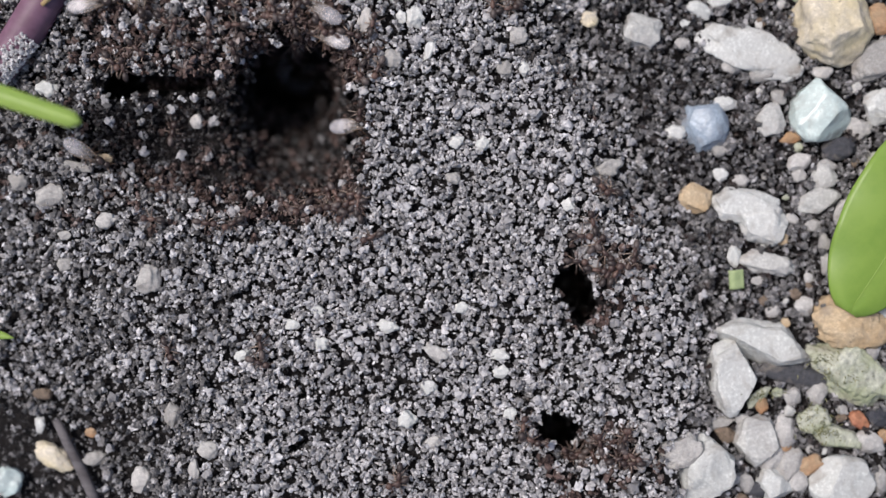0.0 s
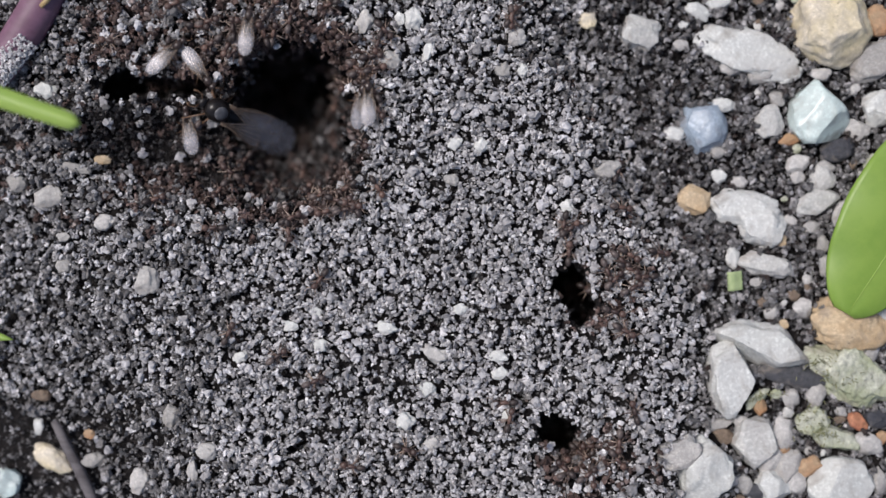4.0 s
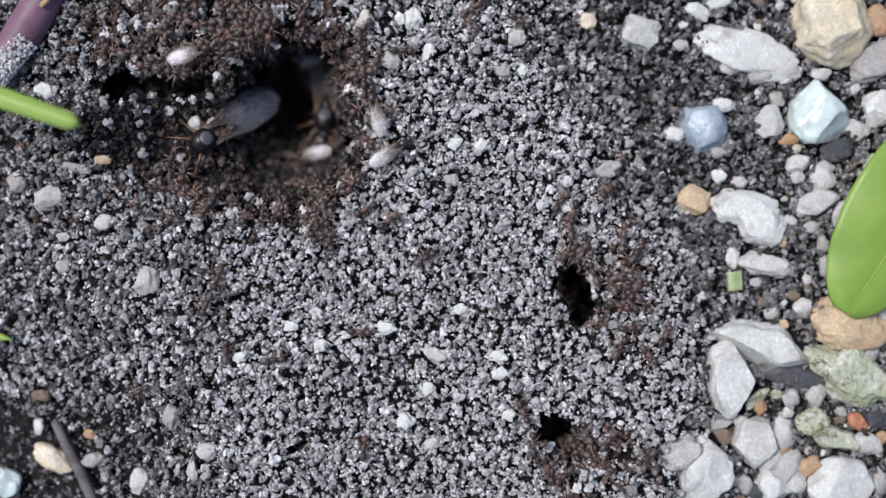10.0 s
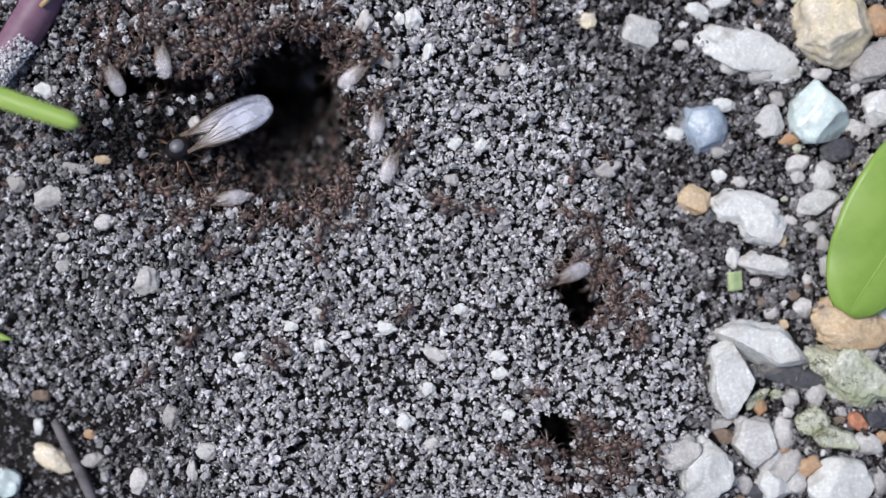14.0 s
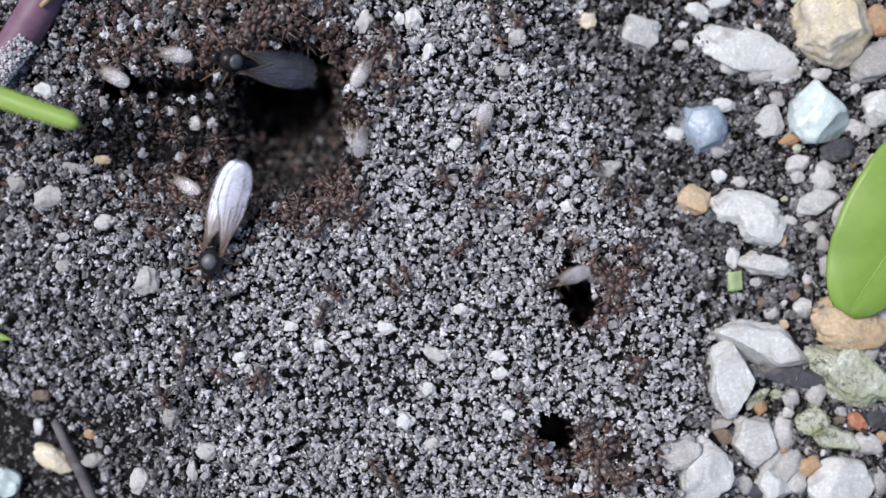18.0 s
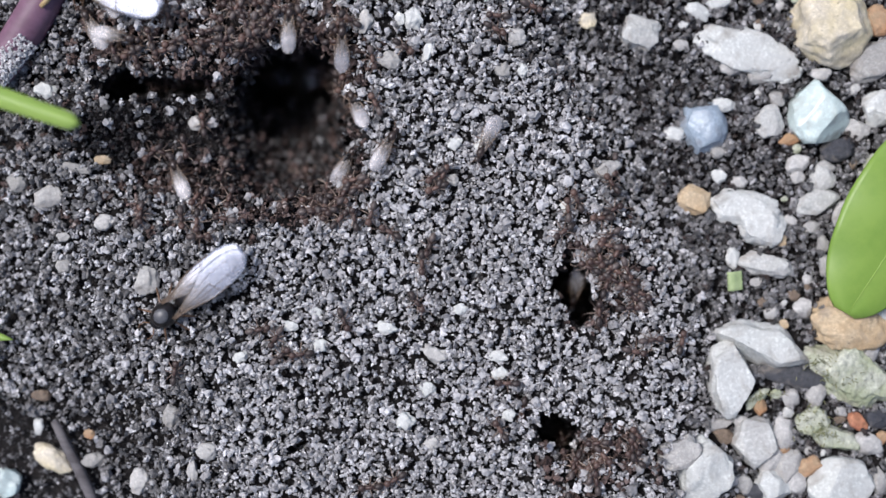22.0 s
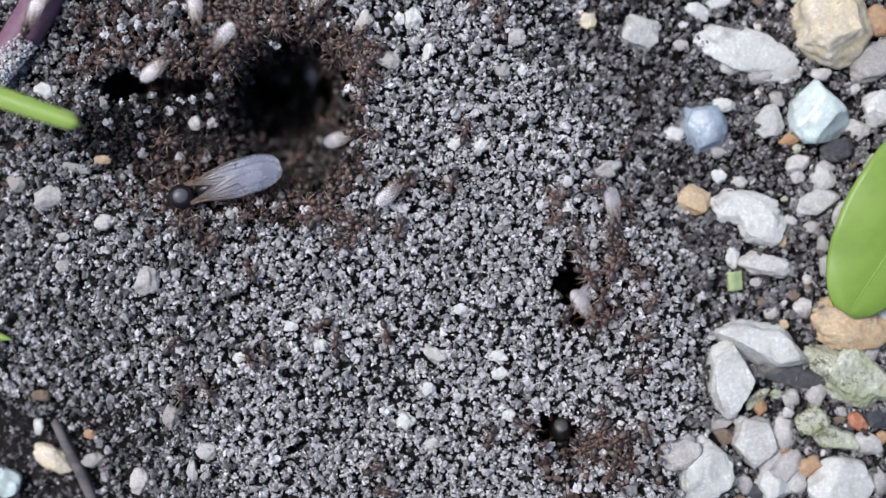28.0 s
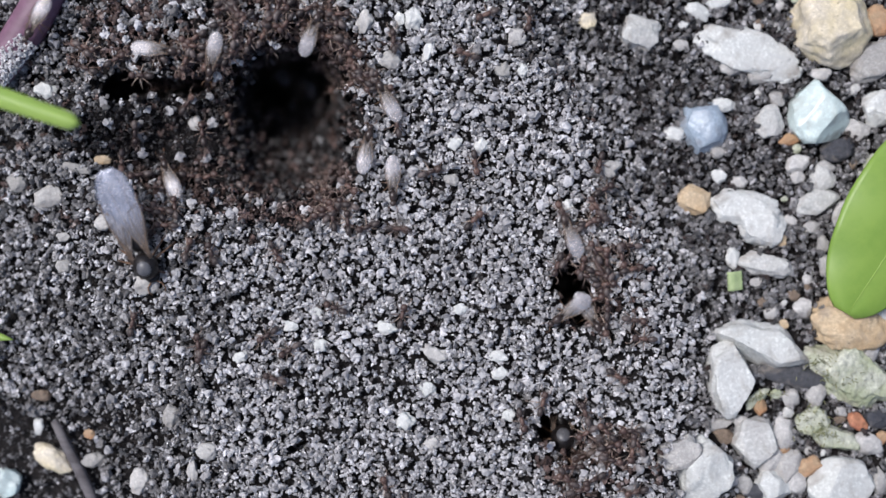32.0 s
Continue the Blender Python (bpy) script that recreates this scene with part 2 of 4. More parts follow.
def ground(x, y, ragged=False):
    """Height of the soil at a plan point, in plan units."""
    x, y = np.asarray(x, float), np.asarray(y, float)
    edge = 1010 + 100 * step(60, 260, y) + 150 * step(250, 600, y)
    z = 62 * step(-15, 100, edge - x) * step(40, 430, x + 0.25 * (882 - y)) * step(1300, 800, y)
    z = z + 8 * step(150, 40, y) * step(700, 500, x)
    z = z - 20 * step(100, 400, y - 500) * step(400, 100, x)
    w = 0.16 * ripple(x, y, 34, 8) + 0.08 * ripple(x, y, 14, 9) if ragged else 0.0
    # the open pit: a shallow basin, a steep-walled main hollow and the shaft at its back
    z = z - 56 * step(1.1, 0.4, dish(x, y, 385, 262, 270, 128, -4) + 0.4 * w)
    z = z - 125 * step(1.02, 0.6, ((np.abs(x - 512) / 132) ** 2.6 + (np.abs(y - 214) / 172) ** 2.6) ** (1 / 2.6) + 0.45 * w) * (0.12 + 0.88 * step(350, 540, x)) * (0.45 + 0.55 * step(390, 270, y))
    z = z - 130 * step(1.0, 0.45, dish(x, y, 512, 170, 110, 104, 0) + 0.5 * w)
    z = z - 230 * step(1.0, 0.45, dish(x, y, 510, 150, 82, 58, 8) + 0.6 * w)
    z = z + 8 * step(1.0, 0.3, dish(x, y, 480, 62, 190, 50, 4))
    z = z - 95 * step(1.0, 0.6, dish(x, y, 290, 152, 110, 19, -2) + w)
    z = z - 170 * step(1.0, 0.62, dish(x, y, 214, 154, 36, 28, 0) + w)
    z = z - 260 * step(1.0, 0.7, dish(x, y, 1014, 510, 32, 44, -30) + 1.2 * w)
    z = z - 160 * step(1.0, 0.7, dish(x, y, 1032, 552, 20, 24, 0) + 1.2 * w)
    z = z - 220 * step(1.0, 0.66, dish(x, y, 985, 762, 40, 30, 30) + 1.2 * w)
    z = z - 55 * step(1.0, 0.4, dish(x, y, 1015, 795, 62, 42, 25) + w)
    for cx, cy, r in ((770, 572, 15), (845, 490, 15), (960, 660, 13), (530, 790, 17), (922, 702, 20), (868, 565, 12)):
        z = z - 50 * step(1.0, 0.4, dish(x, y, cx, cy, r, r * 0.8))
    return z * step(2600, 1900, np.hypot(x - 784, y - 441))


def height(x, y):
    return float(ground(np.array([x]), np.array([y]))[0])


def raw_mesh(name, verts, faces, mat, smooth=True):
    me = bpy.data.meshes.new(name)
    n = len(faces[0])
    me.vertices.add(len(verts))
    me.vertices.foreach_set("co", np.asarray(verts, np.float32).ravel())
    me.loops.add(len(faces) * n)
    me.loops.foreach_set("vertex_index", np.asarray(faces, np.int32).ravel())
    me.polygons.add(len(faces))
    me.polygons.foreach_set("loop_start", np.arange(0, len(faces) * n, n, dtype=np.int32))
    me.polygons.foreach_set("use_smooth", np.full(len(faces), smooth))
    me.update(calc_edges=True)
    me.materials.append(mat)
    return me


def build_ground():
    far = [900, 2500, 8000, 30000, 120000, 500000]
    xs = np.concatenate([[-160 - f for f in far[::-1]], np.arange(-160, 1730, 4.0), [1730 + f for f in far]])
    ys = np.concatenate([[-160 - f for f in far[::-1]], np.arange(-160, 1044, 4.0), [1044 + f for f in far]])
    gx, gy = np.meshgrid(xs, ys)
    inner = step(1500, 1000, np.hypot(gx - 784, gy - 441))
    z = ground(gx, gy, True) + inner * (2.2 * ripple(gx, gy, 60, 1) + 1.8 * ripple(gx, gy, 18, 2)) - 24
    k = U * (1 - z / RISE)
    verts = np.stack([(gx - 784) * k, (441 - gy) * k, z * U], -1).reshape(-1, 3)
    w = len(xs)
    i = np.arange(len(ys) - 1)[:, None] * w + np.arange(w - 1)[None]
    faces = np.stack([i + w, i + w + 1, i + 1, i], -1).reshape(-1, 4)
    ob = new("ground", raw_mesh("ground", verts, faces, MAT_SOIL))
    return tagged(ob, "dark humus soil with nest holes dug into it", "soil", kind="structure")


SOIL = build_ground()


# ---- soil crumbs ----
def ico(level):
    bm = bmesh.new()
    bmesh.ops.create_icosphere(bm, subdivisions=level, radius=1)
    v = np.array([p.co[:] for p in bm.verts])
    f = np.array([[p.index for p in q.verts] for q in bm.faces])
    bm.free()
    return v, f


def turns(rng, n):
    q = rng.normal(size=(n, 4))
    q /= np.linalg.norm(q, axis=1)[:, None]
    w, x, y, z = q.T
    return np.stack([np.stack([1 - 2 * (y * y + z * z), 2 * (x * y - z * w), 2 * (x * z + y * w)], -1),
                     np.stack([2 * (x * y + z * w), 1 - 2 * (x * x + z * z), 2 * (y * z - x * w)], -1),
                     np.stack([2 * (x * z - y * w), 2 * (y * z + x * w), 1 - 2 * (x * x + y * y)], -1)], 1)


def aggregates(spots, seed, each=7):
    """Breaks each crumb into a knot of small grains."""
    rng = np.random.default_rng(seed)
    way = rng.normal(size=(len(spots), each, 3))
    way /= np.linalg.norm(way, axis=2)[:, :, None]
    way[:, :, 2] = np.abs(way[:, :, 2]) * 0.9 - 0.15
    r = spots[:, 3][:, None]
    out = np.repeat(spots[:, None, :], each, 1)
    out[:, :, :3] += way * (r * rng.uniform(0.55, 0.92, (len(spots), each)))[:, :, None]
    out[:, :, 3] = r * rng.uniform(0.28, 0.66, (len(spots), each))
    out[:, 0, :3] = spots[:, :3]
    out[:, 0, 3] = spots[:, 3] * 0.78
    return out.reshape(-1, 4)


def crumbs(name, spots, mat, label, level, seed, rough=0.3, category="soil"):
    """One heap of lumps at spots (x, y, z, radius)."""
    rng = np.random.default_rng(seed)
    spots = np.asarray(spots)
    base, tri = ico(level)
    shapes = []
    for k in range(16):
        v = base.copy()
        for j in range(5):
            d = rng.normal(size=3)
            d /= np.linalg.norm(d)
            over = np.clip(v @ d - rng.uniform(0.15, 0.7), 0, None)
            v -= over[:, None] * d
        v *= (1 + rng.uniform(-rough, rough, len(v)))[:, None] * rng.uniform(0.65, 1.25, 3)
        v *= 1.05 / np.linalg.norm(v, axis=1).max()
        shapes.append(v)
    which = rng.integers(0, 16, len(spots))
    verts = np.array(shapes)[which] * spots[:, 3][:, None, None]
    verts = np.einsum("nij,nkj->nki", turns(rng, len(spots)), verts)
    k = U * (1 - spots[:, 2] / RISE)
    centre = np.stack([(spots[:, 0] - 784) * k, (441 - spots[:, 1]) * k, spots[:, 2] * U], -1)
    verts = verts * U + centre[:, None, :]
    faces = tri[None] + (np.arange(len(spots)) * len(base))[:, None, None]
    ob = new(name, raw_mesh(name, verts.reshape(-1, 3), faces.reshape(-1, 3), mat, smooth=False))
    return tagged(ob, label, category, kind="stuff")


def zone(x, y, rng):
    """0 pale mound, 1 dark moist border, 2 brown pit, 3 fine dark soil; with ragged borders."""
    wob = 45 * ripple(x, y, 110, 5) + 30 * rng.normal(size=len(x))
    edge = 975 + 125 * step(60, 260, y) + 150 * step(250, 600, y) + wob
    left = 330 - 0.62 * (882 - y) + wob * 1.6
    dark = (x > edge) | ((x < left + 20) & (y > 715)) | ((x < 150 + wob) & (y < 300))
    dark |= (rng.random(len(x)) < 0.5) & (x < 400 + wob)
    pit = (dish(x, y, 415, 238, 228, 125, -3) + 0.0016 * wob < 1.0) & (rng.random(len(x)) < 0.66 + 0.3 * step(250, 420, x))
    dark |= dish(x, y, 415, 230, 240, 112, -3) + 0.0016 * wob < 1.0
    pit |= dish(x, y, 548, 255, 98, 112, -20) + 0.0008 * wob < 1.0
    pit |= dish(x, y, 520, 352, 105, 46, -12) + 0.004 * wob < 1.0
    pit |= dish(x, y, 560, 112, 95, 62, -10) + 0.003 * wob < 1.0
    pit |= (y < 130 + wob * 0.5) & (x < 600 + wob) & (x > 150) & (rng.random(len(x)) < 0.48)
    pit |= (x < 440 + wob) & (y < 430) & (rng.random(len(x)) < 0.13)
    hole = (dish(x, y, 1070, 510, 70, 80) + 0.006 * wob < 1) | (dish(x, y, 1050, 810, 100, 65) + 0.006 * wob < 1)
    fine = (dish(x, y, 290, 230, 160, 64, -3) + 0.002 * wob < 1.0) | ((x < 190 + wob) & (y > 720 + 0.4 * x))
    # the same darker fine soil over most of the pit floor
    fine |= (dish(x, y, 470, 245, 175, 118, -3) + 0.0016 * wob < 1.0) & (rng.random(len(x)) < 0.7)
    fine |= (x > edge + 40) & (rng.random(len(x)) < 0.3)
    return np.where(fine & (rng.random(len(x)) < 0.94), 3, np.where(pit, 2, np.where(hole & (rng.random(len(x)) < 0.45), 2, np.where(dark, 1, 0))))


def scatter(gap, jitter, seed):
    rng = np.random.default_rng(seed)
    xs, ys = np.meshgrid(np.arange(-60, 1630, gap), np.arange(-60, 944, gap * 0.87))
    xs = xs + (np.arange(len(ys)) % 2)[:, None] * gap / 2
    x, y = xs.ravel(), ys.ravel()
    return x + rng.normal(size=len(x)) * jitter, y + rng.normal(size=len(x)) * jitter, rng


def build_crumbs():
    kinds = (("pale_soil_crumbs", MAT_CRUMB, "loose pale grey sandy crumbs heaped round the nest"),
             ("dark_soil_crumbs", MAT_DARK, "dark moist soil crumbs between pebbles, and grains darkened as shade in mound gaps"),
             ("brown_soil_crumbs", MAT_BROWN, "brown crumbs lining the open nest pit"),
             ("fine_wet_soil", MAT_FINE, "fine dark soil on the floor of the basin"))
    # spacing, scatter, least and largest radius, lift, level (2 knots of grains, 1 single grains, 0 single grains on steep walls)
    layers = ((12.8, 3.8, 6.2, 11.6, 1.0, 2, 11), (7.4, 3.2, 2.6, 5.8, -7.0, 1, 12), (5.6, 2.2, 3.0, 6.5, -4.0, 0, 13))
    for gap, jit, r0, r1, lift, level, seed in layers:
        x, y, rng = scatter(gap, jit, seed)
        z = ground(x, y, True)
        slope = np.hypot(ground(x + 4, y, True) - ground(x - 4, y, True), ground(x, y + 4, True) - ground(x, y - 4, True)) / 8
        which = zone(x, y, rng)
        r = rng.uniform(r0, r1, len(x)) * np.where(which == 1, rng.uniform(0.65, 1.4, len(x)), rng.uniform(0.8, 1.15, len(x))) * np.where(which == 2, rng.uniform(0.55, 1.5, len(x)), np.where(which == 3, np.where(x > 400, rng.uniform(0.6, 1.4, len(x)), 0.6), 1.0))
        clump = ripple(x, y, 30, 31) + 0.7 * ripple(x, y, 17, 32)
        # most small grains between pale knots turn dark, painting the gaps' shade
        if level == 1:
            which = np.where((which == 0) & (rng.random(len(x)) < 0.8), 1, which)
        bare = x < 250 + 0.25 * (y - 700) + 40 * ripple(x, y, 70, 41)
        bare &= y > 725 - 0.1 * x + 30 * ripple(x, y, 60, 42)
        which = np.where(bare & (rng.random(len(x)) < 0.9), 1, which)
        chance = np.where(bare, 0.45 if level == 2 else 1.5, 1) * np.where(which == 0, 0.97, np.where(which == 1, 0.94, 0.97)) * np.where(clump < -1.15, 0.25, 1.0)
        keep = (z > -400) & (slope < 9) & (rng.random(len(x)) < chance)
        if level == 1:
            keep &= (rng.random(len(x)) < 0.6) | (which == 3)
        if level == 0:
            which = np.where(which == 0, np.where(rng.random(len(x)) < 0.5, 2, 1), which)
            keep &= (slope > 0.9) & (z > -330) & (z < 40)
        for fx, fy, frx, fry, turn in FOOT:
            keep &= dish(x, y, fx, fy, frx, fry, -turn) > 0.97
        z = z + lift + 2.2 * clump + rng.normal(size=len(x)) * 3.0 - 3
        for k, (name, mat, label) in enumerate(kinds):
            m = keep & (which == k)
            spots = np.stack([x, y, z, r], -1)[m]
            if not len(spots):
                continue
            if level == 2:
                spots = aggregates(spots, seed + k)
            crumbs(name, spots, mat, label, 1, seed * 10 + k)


# ---- pebbles ----
ICO3, ICO_FINE = ico(4), ico(5)
FOOT = []


def pebble(kind, x, y, rx, ry, turn=0, cuts=(), seed=1, label="", name="pebble", tall=0.62, sink=0.3, rough=0.07, group="pebbles in the soil", facets=0, lap=1.0):
    """A stone of half sizes rx, ry turned by turn degrees; cuts are flat faces (bearing, distance[, tilt])."""
    rng = np.random.default_rng(seed + int(x * 7 + y * 13))
    base, tri = ICO_FINE if min(rx, ry) > 25 else ICO3
    v = base.copy()
    planes = [(a, d, e[0] if e else rng.uniform(-8, 22)) for a, d, *e in cuts]
    for j in range(facets or (5 if cuts else 10)):
        planes.append((rng.uniform(0, 360), rng.uniform(0.66, 0.93), rng.uniform(-10, 60)))
    planes.append((rng.uniform(0, 360), rng.uniform(0.6, 0.8), rng.uniform(66, 84)))
    for a, d, e in planes:
        n = np.array([math.cos(radians(a)) * math.cos(radians(e)), math.sin(radians(a)) * math.cos(radians(e)), math.sin(radians(e))])
        v -= (np.clip(v @ n - d, 0, None) * 0.985)[:, None] * n
    lo, hi = v[:, :2].min(0), v[:, :2].max(0)
    v[:, :2] = (v[:, :2] - (lo + hi) / 2) * 2 / (hi - lo)
    o = rng.uniform(0, 50, 3)
    for p in v:
        s = Vector(p)
        p *= 1 + rough * (noise.noise(s * 1.7 + Vector(o)) * 1.8 + noise.noise(s * 5 + Vector(o)) * 0.8 + noise.noise(s * 14 + Vector(o)) * 0.3)
    if min(rx, ry) > 8:
        FOOT.append((x, y, rx * lap, ry * lap, turn))
    v *= np.array([rx, ry, tall * min(rx, ry)]) * U
    ob = new(name, raw_mesh(name, v, tri, STONES[kind]))
    z = height(x, y) + tall * min(rx, ry) * (1 - 2 * sink) * 0.5
    px, py, pz = at(x, y, z)
    ob.matrix_world = pose(px, py, pz, 0, 0, turn)
    words = {"white": "white limestone pebble", "cream": "cream yellow limestone pebble", "tan": "tan sandstone pebble", "orange": "small orange flint pebble",
             "red": "brick red stone chip", "ice": "pale greenish quartz pebble", "blue": "blue grey rounded flint pebble", "grey": "grey limestone pebble",
             "dark": "dark slate chip", "pale": "pale grey limestone pebble", "brown": "dull brown stone", "moss": "grey pebble with green moss"}
    return tagged(ob, label or words[kind] + " lying in dark soil", "pebble", group=group)


def build_pebbles():
    # the large stones of the gravel border
    pebble("cream", 1475, 50, 71, 70, 0, ((185, .78, 12), (235, .8, 10), (300, .74, 38), (20, .78, 30), (75, .8, 20), (255, .9, -10)), tall=0.8, rough=0.06, facets=2, label="large angular cream yellow limestone pebble in soil")
    pebble("white", 1324, 92, 92, 38, -20, ((80, .85), (265, .78)), tall=0.5, sink=0.42, facets=3, lap=0.86, label="long dirty white limestone pebble half buried", rough=0.12)
    pebble("ice", 1450, 199, 53, 57, 0, ((45, .88), (0, .92), (-50, .9), (130, .86), (180, .9), (225, .88)), tall=0.7, rough=0.03, label="pale greenish white quartz pebble with flat faces")
    pebble("white", 1318, 368, 62, 33, -6, ((95, .8), (60, .85), (200, .85)), rough=0.07, label="white lumpy limestone pebble in dark soil")
    pebble("white", 1347, 394, 42, 40, -20, ((0, .8), (270, .8)), rough=0.07, label="white limestone lump beside a larger pebble")
    pebble("tan", 1503, 576, 70, 45, -10, ((82, .62, 10), (150, .85), (200, .9), (40, .82)), tall=0.75, facets=2, rough=0.12, label="smooth tan sandstone pebble below a green leaf")
    pebble("white", 1345, 611, 90, 42, -8, ((88, .8), (232, .40, 14), (300, .8), (15, .82)), tall=0.75, rough=0.07, facets=2, label="long white limestone pebble with a broken edge")
    pebble("white", 1297, 672, 41, 70, 4, ((32, .6, 8), (-38, .62, 5), (180, .7), (205, .75), (100, .85)), tall=0.9, sink=0.15, rough=0.05, label="white wedge shaped limestone pebble")
    pebble("moss", 1505, 662, 84, 46, -34, ((70, .8), (250, .8)), rough=0.13, label="pale pebble grown with green moss")
    pebble("white", 1487, 856, 60, 48, 0, ((80, .92), (150, .88), (20, .9)), tall=0.7, facets=1, rough=0.05, label="large rounded white limestone pebble")
    pebble("white", 1243, 834, 52, 64, -8, ((140, .72), (60, .74), (0, .85), (-50, .72), (200, .75)), tall=0.8, rough=0.07, lap=0.88, label="white angular limestone pebble at the mound's foot")
    pebble("grey", 1205, 806, 42, 26, 20, ((90, .8),), rough=0.12, lap=0.75, sink=0.4, label="grey dusty limestone pebble partly under soil")
    pebble("pale", 1336, 784, 42, 46, 8, ((10, .7, 8), (75, .8, 8), (150, .8, 5), (215, .75, 5), (300, .72, 5)), facets=1, rough=0.04, label="flat greyish white limestone pebble")
    pebble("blue", 1245, 226, 42, 46, 15, ((110, .85),), rough=0.05, sink=0.4, lap=0.82)
    pebble("grey", 1548, 108, 48, 32, 30, ((240, .85),))
    pebble("white", 1560, 192, 34, 34, 0, ((200, .85), (120, .9)))
    pebble("pale", 1133, 58, 32, 30, -18, ((0, .72), (90, .75), (180, .75), (270, .72)), label="squarish grey limestone pebble")
    pebble("pale", 1362, 215, 27, 30, 0, ((30, .8), (140, .8), (220, .85)))
    pebble("pale", 1356, 470, 46, 20, -12, ((270, .6), (90, .85)), rough=0.14, label="kidney shaped grey pebble in dark soil")
    pebble("tan", 1229, 354, 30, 27, -10, ((0, .8), (70, .8), (230, .8)))
    pebble("pale", 1445, 358, 38, 23, 14, ((120, .85),), label="pale grey pebble beside a green leaf")
    pebble("white", 1370, 864, 34, 32, -20, ((75, .72), (-40, .6), (220, .6)), label="triangular white limestone chip")
    pebble("white", 1563, 552, 30, 22, -10, ((160, .6), (90, .8)), label="white chip under the green leaf")
    pebble("dark", 1405, 664, 66, 20, -10, ((60, .8),), tall=0.4, label="dark slate sliver lying between white pebbles")
    pebble("moss", 1478, 778, 48, 20, -18, ((90, .8),), rough=0.1)
    pebble("moss", 1440, 745, 30, 26, 0, (), rough=0.12)
    small = (("white", 1235, 20, 22, 14, -25), ("white", 1272, 4, 20, 12, 10), ("orange", 1558, 36, 24, 28, 0), ("white", 1281, 186, 21, 13, 8),
             ("orange", 1400, 246, 22, 10, 12), ("grey", 1517, 231, 22, 17, -15), ("grey", 1375, 175, 15, 13, -40), ("dark", 1484, 266, 31, 20, 0),
             ("grey", 1412, 290, 22, 16, 20), ("grey", 1462, 296, 17, 12, 0), ("moss", 1552, 288, 22, 17, 20), ("white", 1297, 455, 12, 19, 0),
             ("white", 1272, 312, 13, 11, -30), ("grey", 1308, 323, 14, 11, 0), ("pale", 1456, 316, 21, 25, -20), ("grey", 1490, 376, 13, 27, -20),
             ("grey", 1436, 401, 14, 11, 0), ("grey", 1400, 391, 13, 9, -20), ("tan", 1383, 426, 9, 10, 0), ("grey", 1456, 432, 10, 15, 10),
             ("grey", 1458, 468, 9, 19, -12), ("grey", 1384, 766, 15, 29, 0), ("grey", 1364, 816, 17, 25, -40), ("grey", 1396, 826, 22, 32, -20),
             ("orange", 1386, 794, 13, 9, 20), ("orange", 1432, 826, 22, 17, 20), ("grey", 1412, 856, 18, 20, 30), ("grey", 1293, 850, 13, 12, 0),
             ("grey", 1319, 856, 14, 18, 0), ("red", 1519, 748, 20, 13, -40), ("grey", 1537, 626, 19, 17, 0), ("grey", 1536, 786, 25, 18, -30),
             ("grey", 1556, 852, 14, 24, 0), ("dark", 1552, 742, 22, 16, -20), ("brown", 1281, 772, 20, 13, -20), ("grey", 1270, 752, 27, 10, 10),
             ("orange", 1346, 720, 11, 15, 10), ("tan", 1388, 574, 8, 8, 0), ("grey", 1420, 545, 16, 17, 0), ("orange", 1562, 775, 10, 12, 0),
             ("grey", 1500, 395, 10, 14, 0), ("grey", 1412, 315, 12, 11, 0), ("white", 1398, 130, 22, 14, 30), ("grey", 1352, 130, 30, 16, 10),
             ("grey", 1290, 115, 16, 20, 30), ("grey", 1455, 132, 18, 11, 0),
             ("grey", 1205, 80, 13, 10, 0), ("white", 1210, 44, 9, 7, 0), ("white", 1193, 238, 17, 13, -10), ("grey", 1270, 270, 12, 10, 0),
             ("moss", 1340, 706, 26, 10, 35), ("grey", 1310, 745, 12, 9, 0), ("grey", 1445, 700, 16, 20, 0), ("grey", 1400, 705, 14, 16, 0),
             ("white", 1520, 870, 16, 12, 0), ("dark", 1340, 870, 22, 14, 0), ("grey", 1365, 555, 13, 10, 0), ("grey", 1340, 500, 12, 9, 0))
    for k, (kind, x, y, rx, ry, turn) in enumerate(small):
        pebble(kind, x, y, rx * 1.06, ry * 1.06, turn, (), seed=k, rough=0.1)
    # small gravel packed between the large stones
    rng = np.random.default_rng(15)
    tints = ("grey", "pale", "white", "grey", "moss", "brown", "pale", "grey", "brown")
    for k in range(900):
        x, y = rng.uniform(1250, 1600), rng.uniform(-20, 900)
        r = rng.uniform(6, 13)
        if rng.random() > (0.9 if y > 590 else 0.35) or x < 1300 + 40 * (y < 560):
            continue
        if all(float(dish(np.array([x]), np.array([y]), fx, fy, frx + r * 0.75, fry + r * 0.75, -turn)[0]) > 1 for fx, fy, frx, fry, turn in FOOT):
            pebble(tints[int(rng.integers(0, 9))], x, y, r, r * rng.uniform(0.65, 1.0), rng.uniform(0, 180), (), seed=k, rough=0.1, name="gravel_stone",
                   label="small gravel stone packed between larger pebbles", group="small gravel")
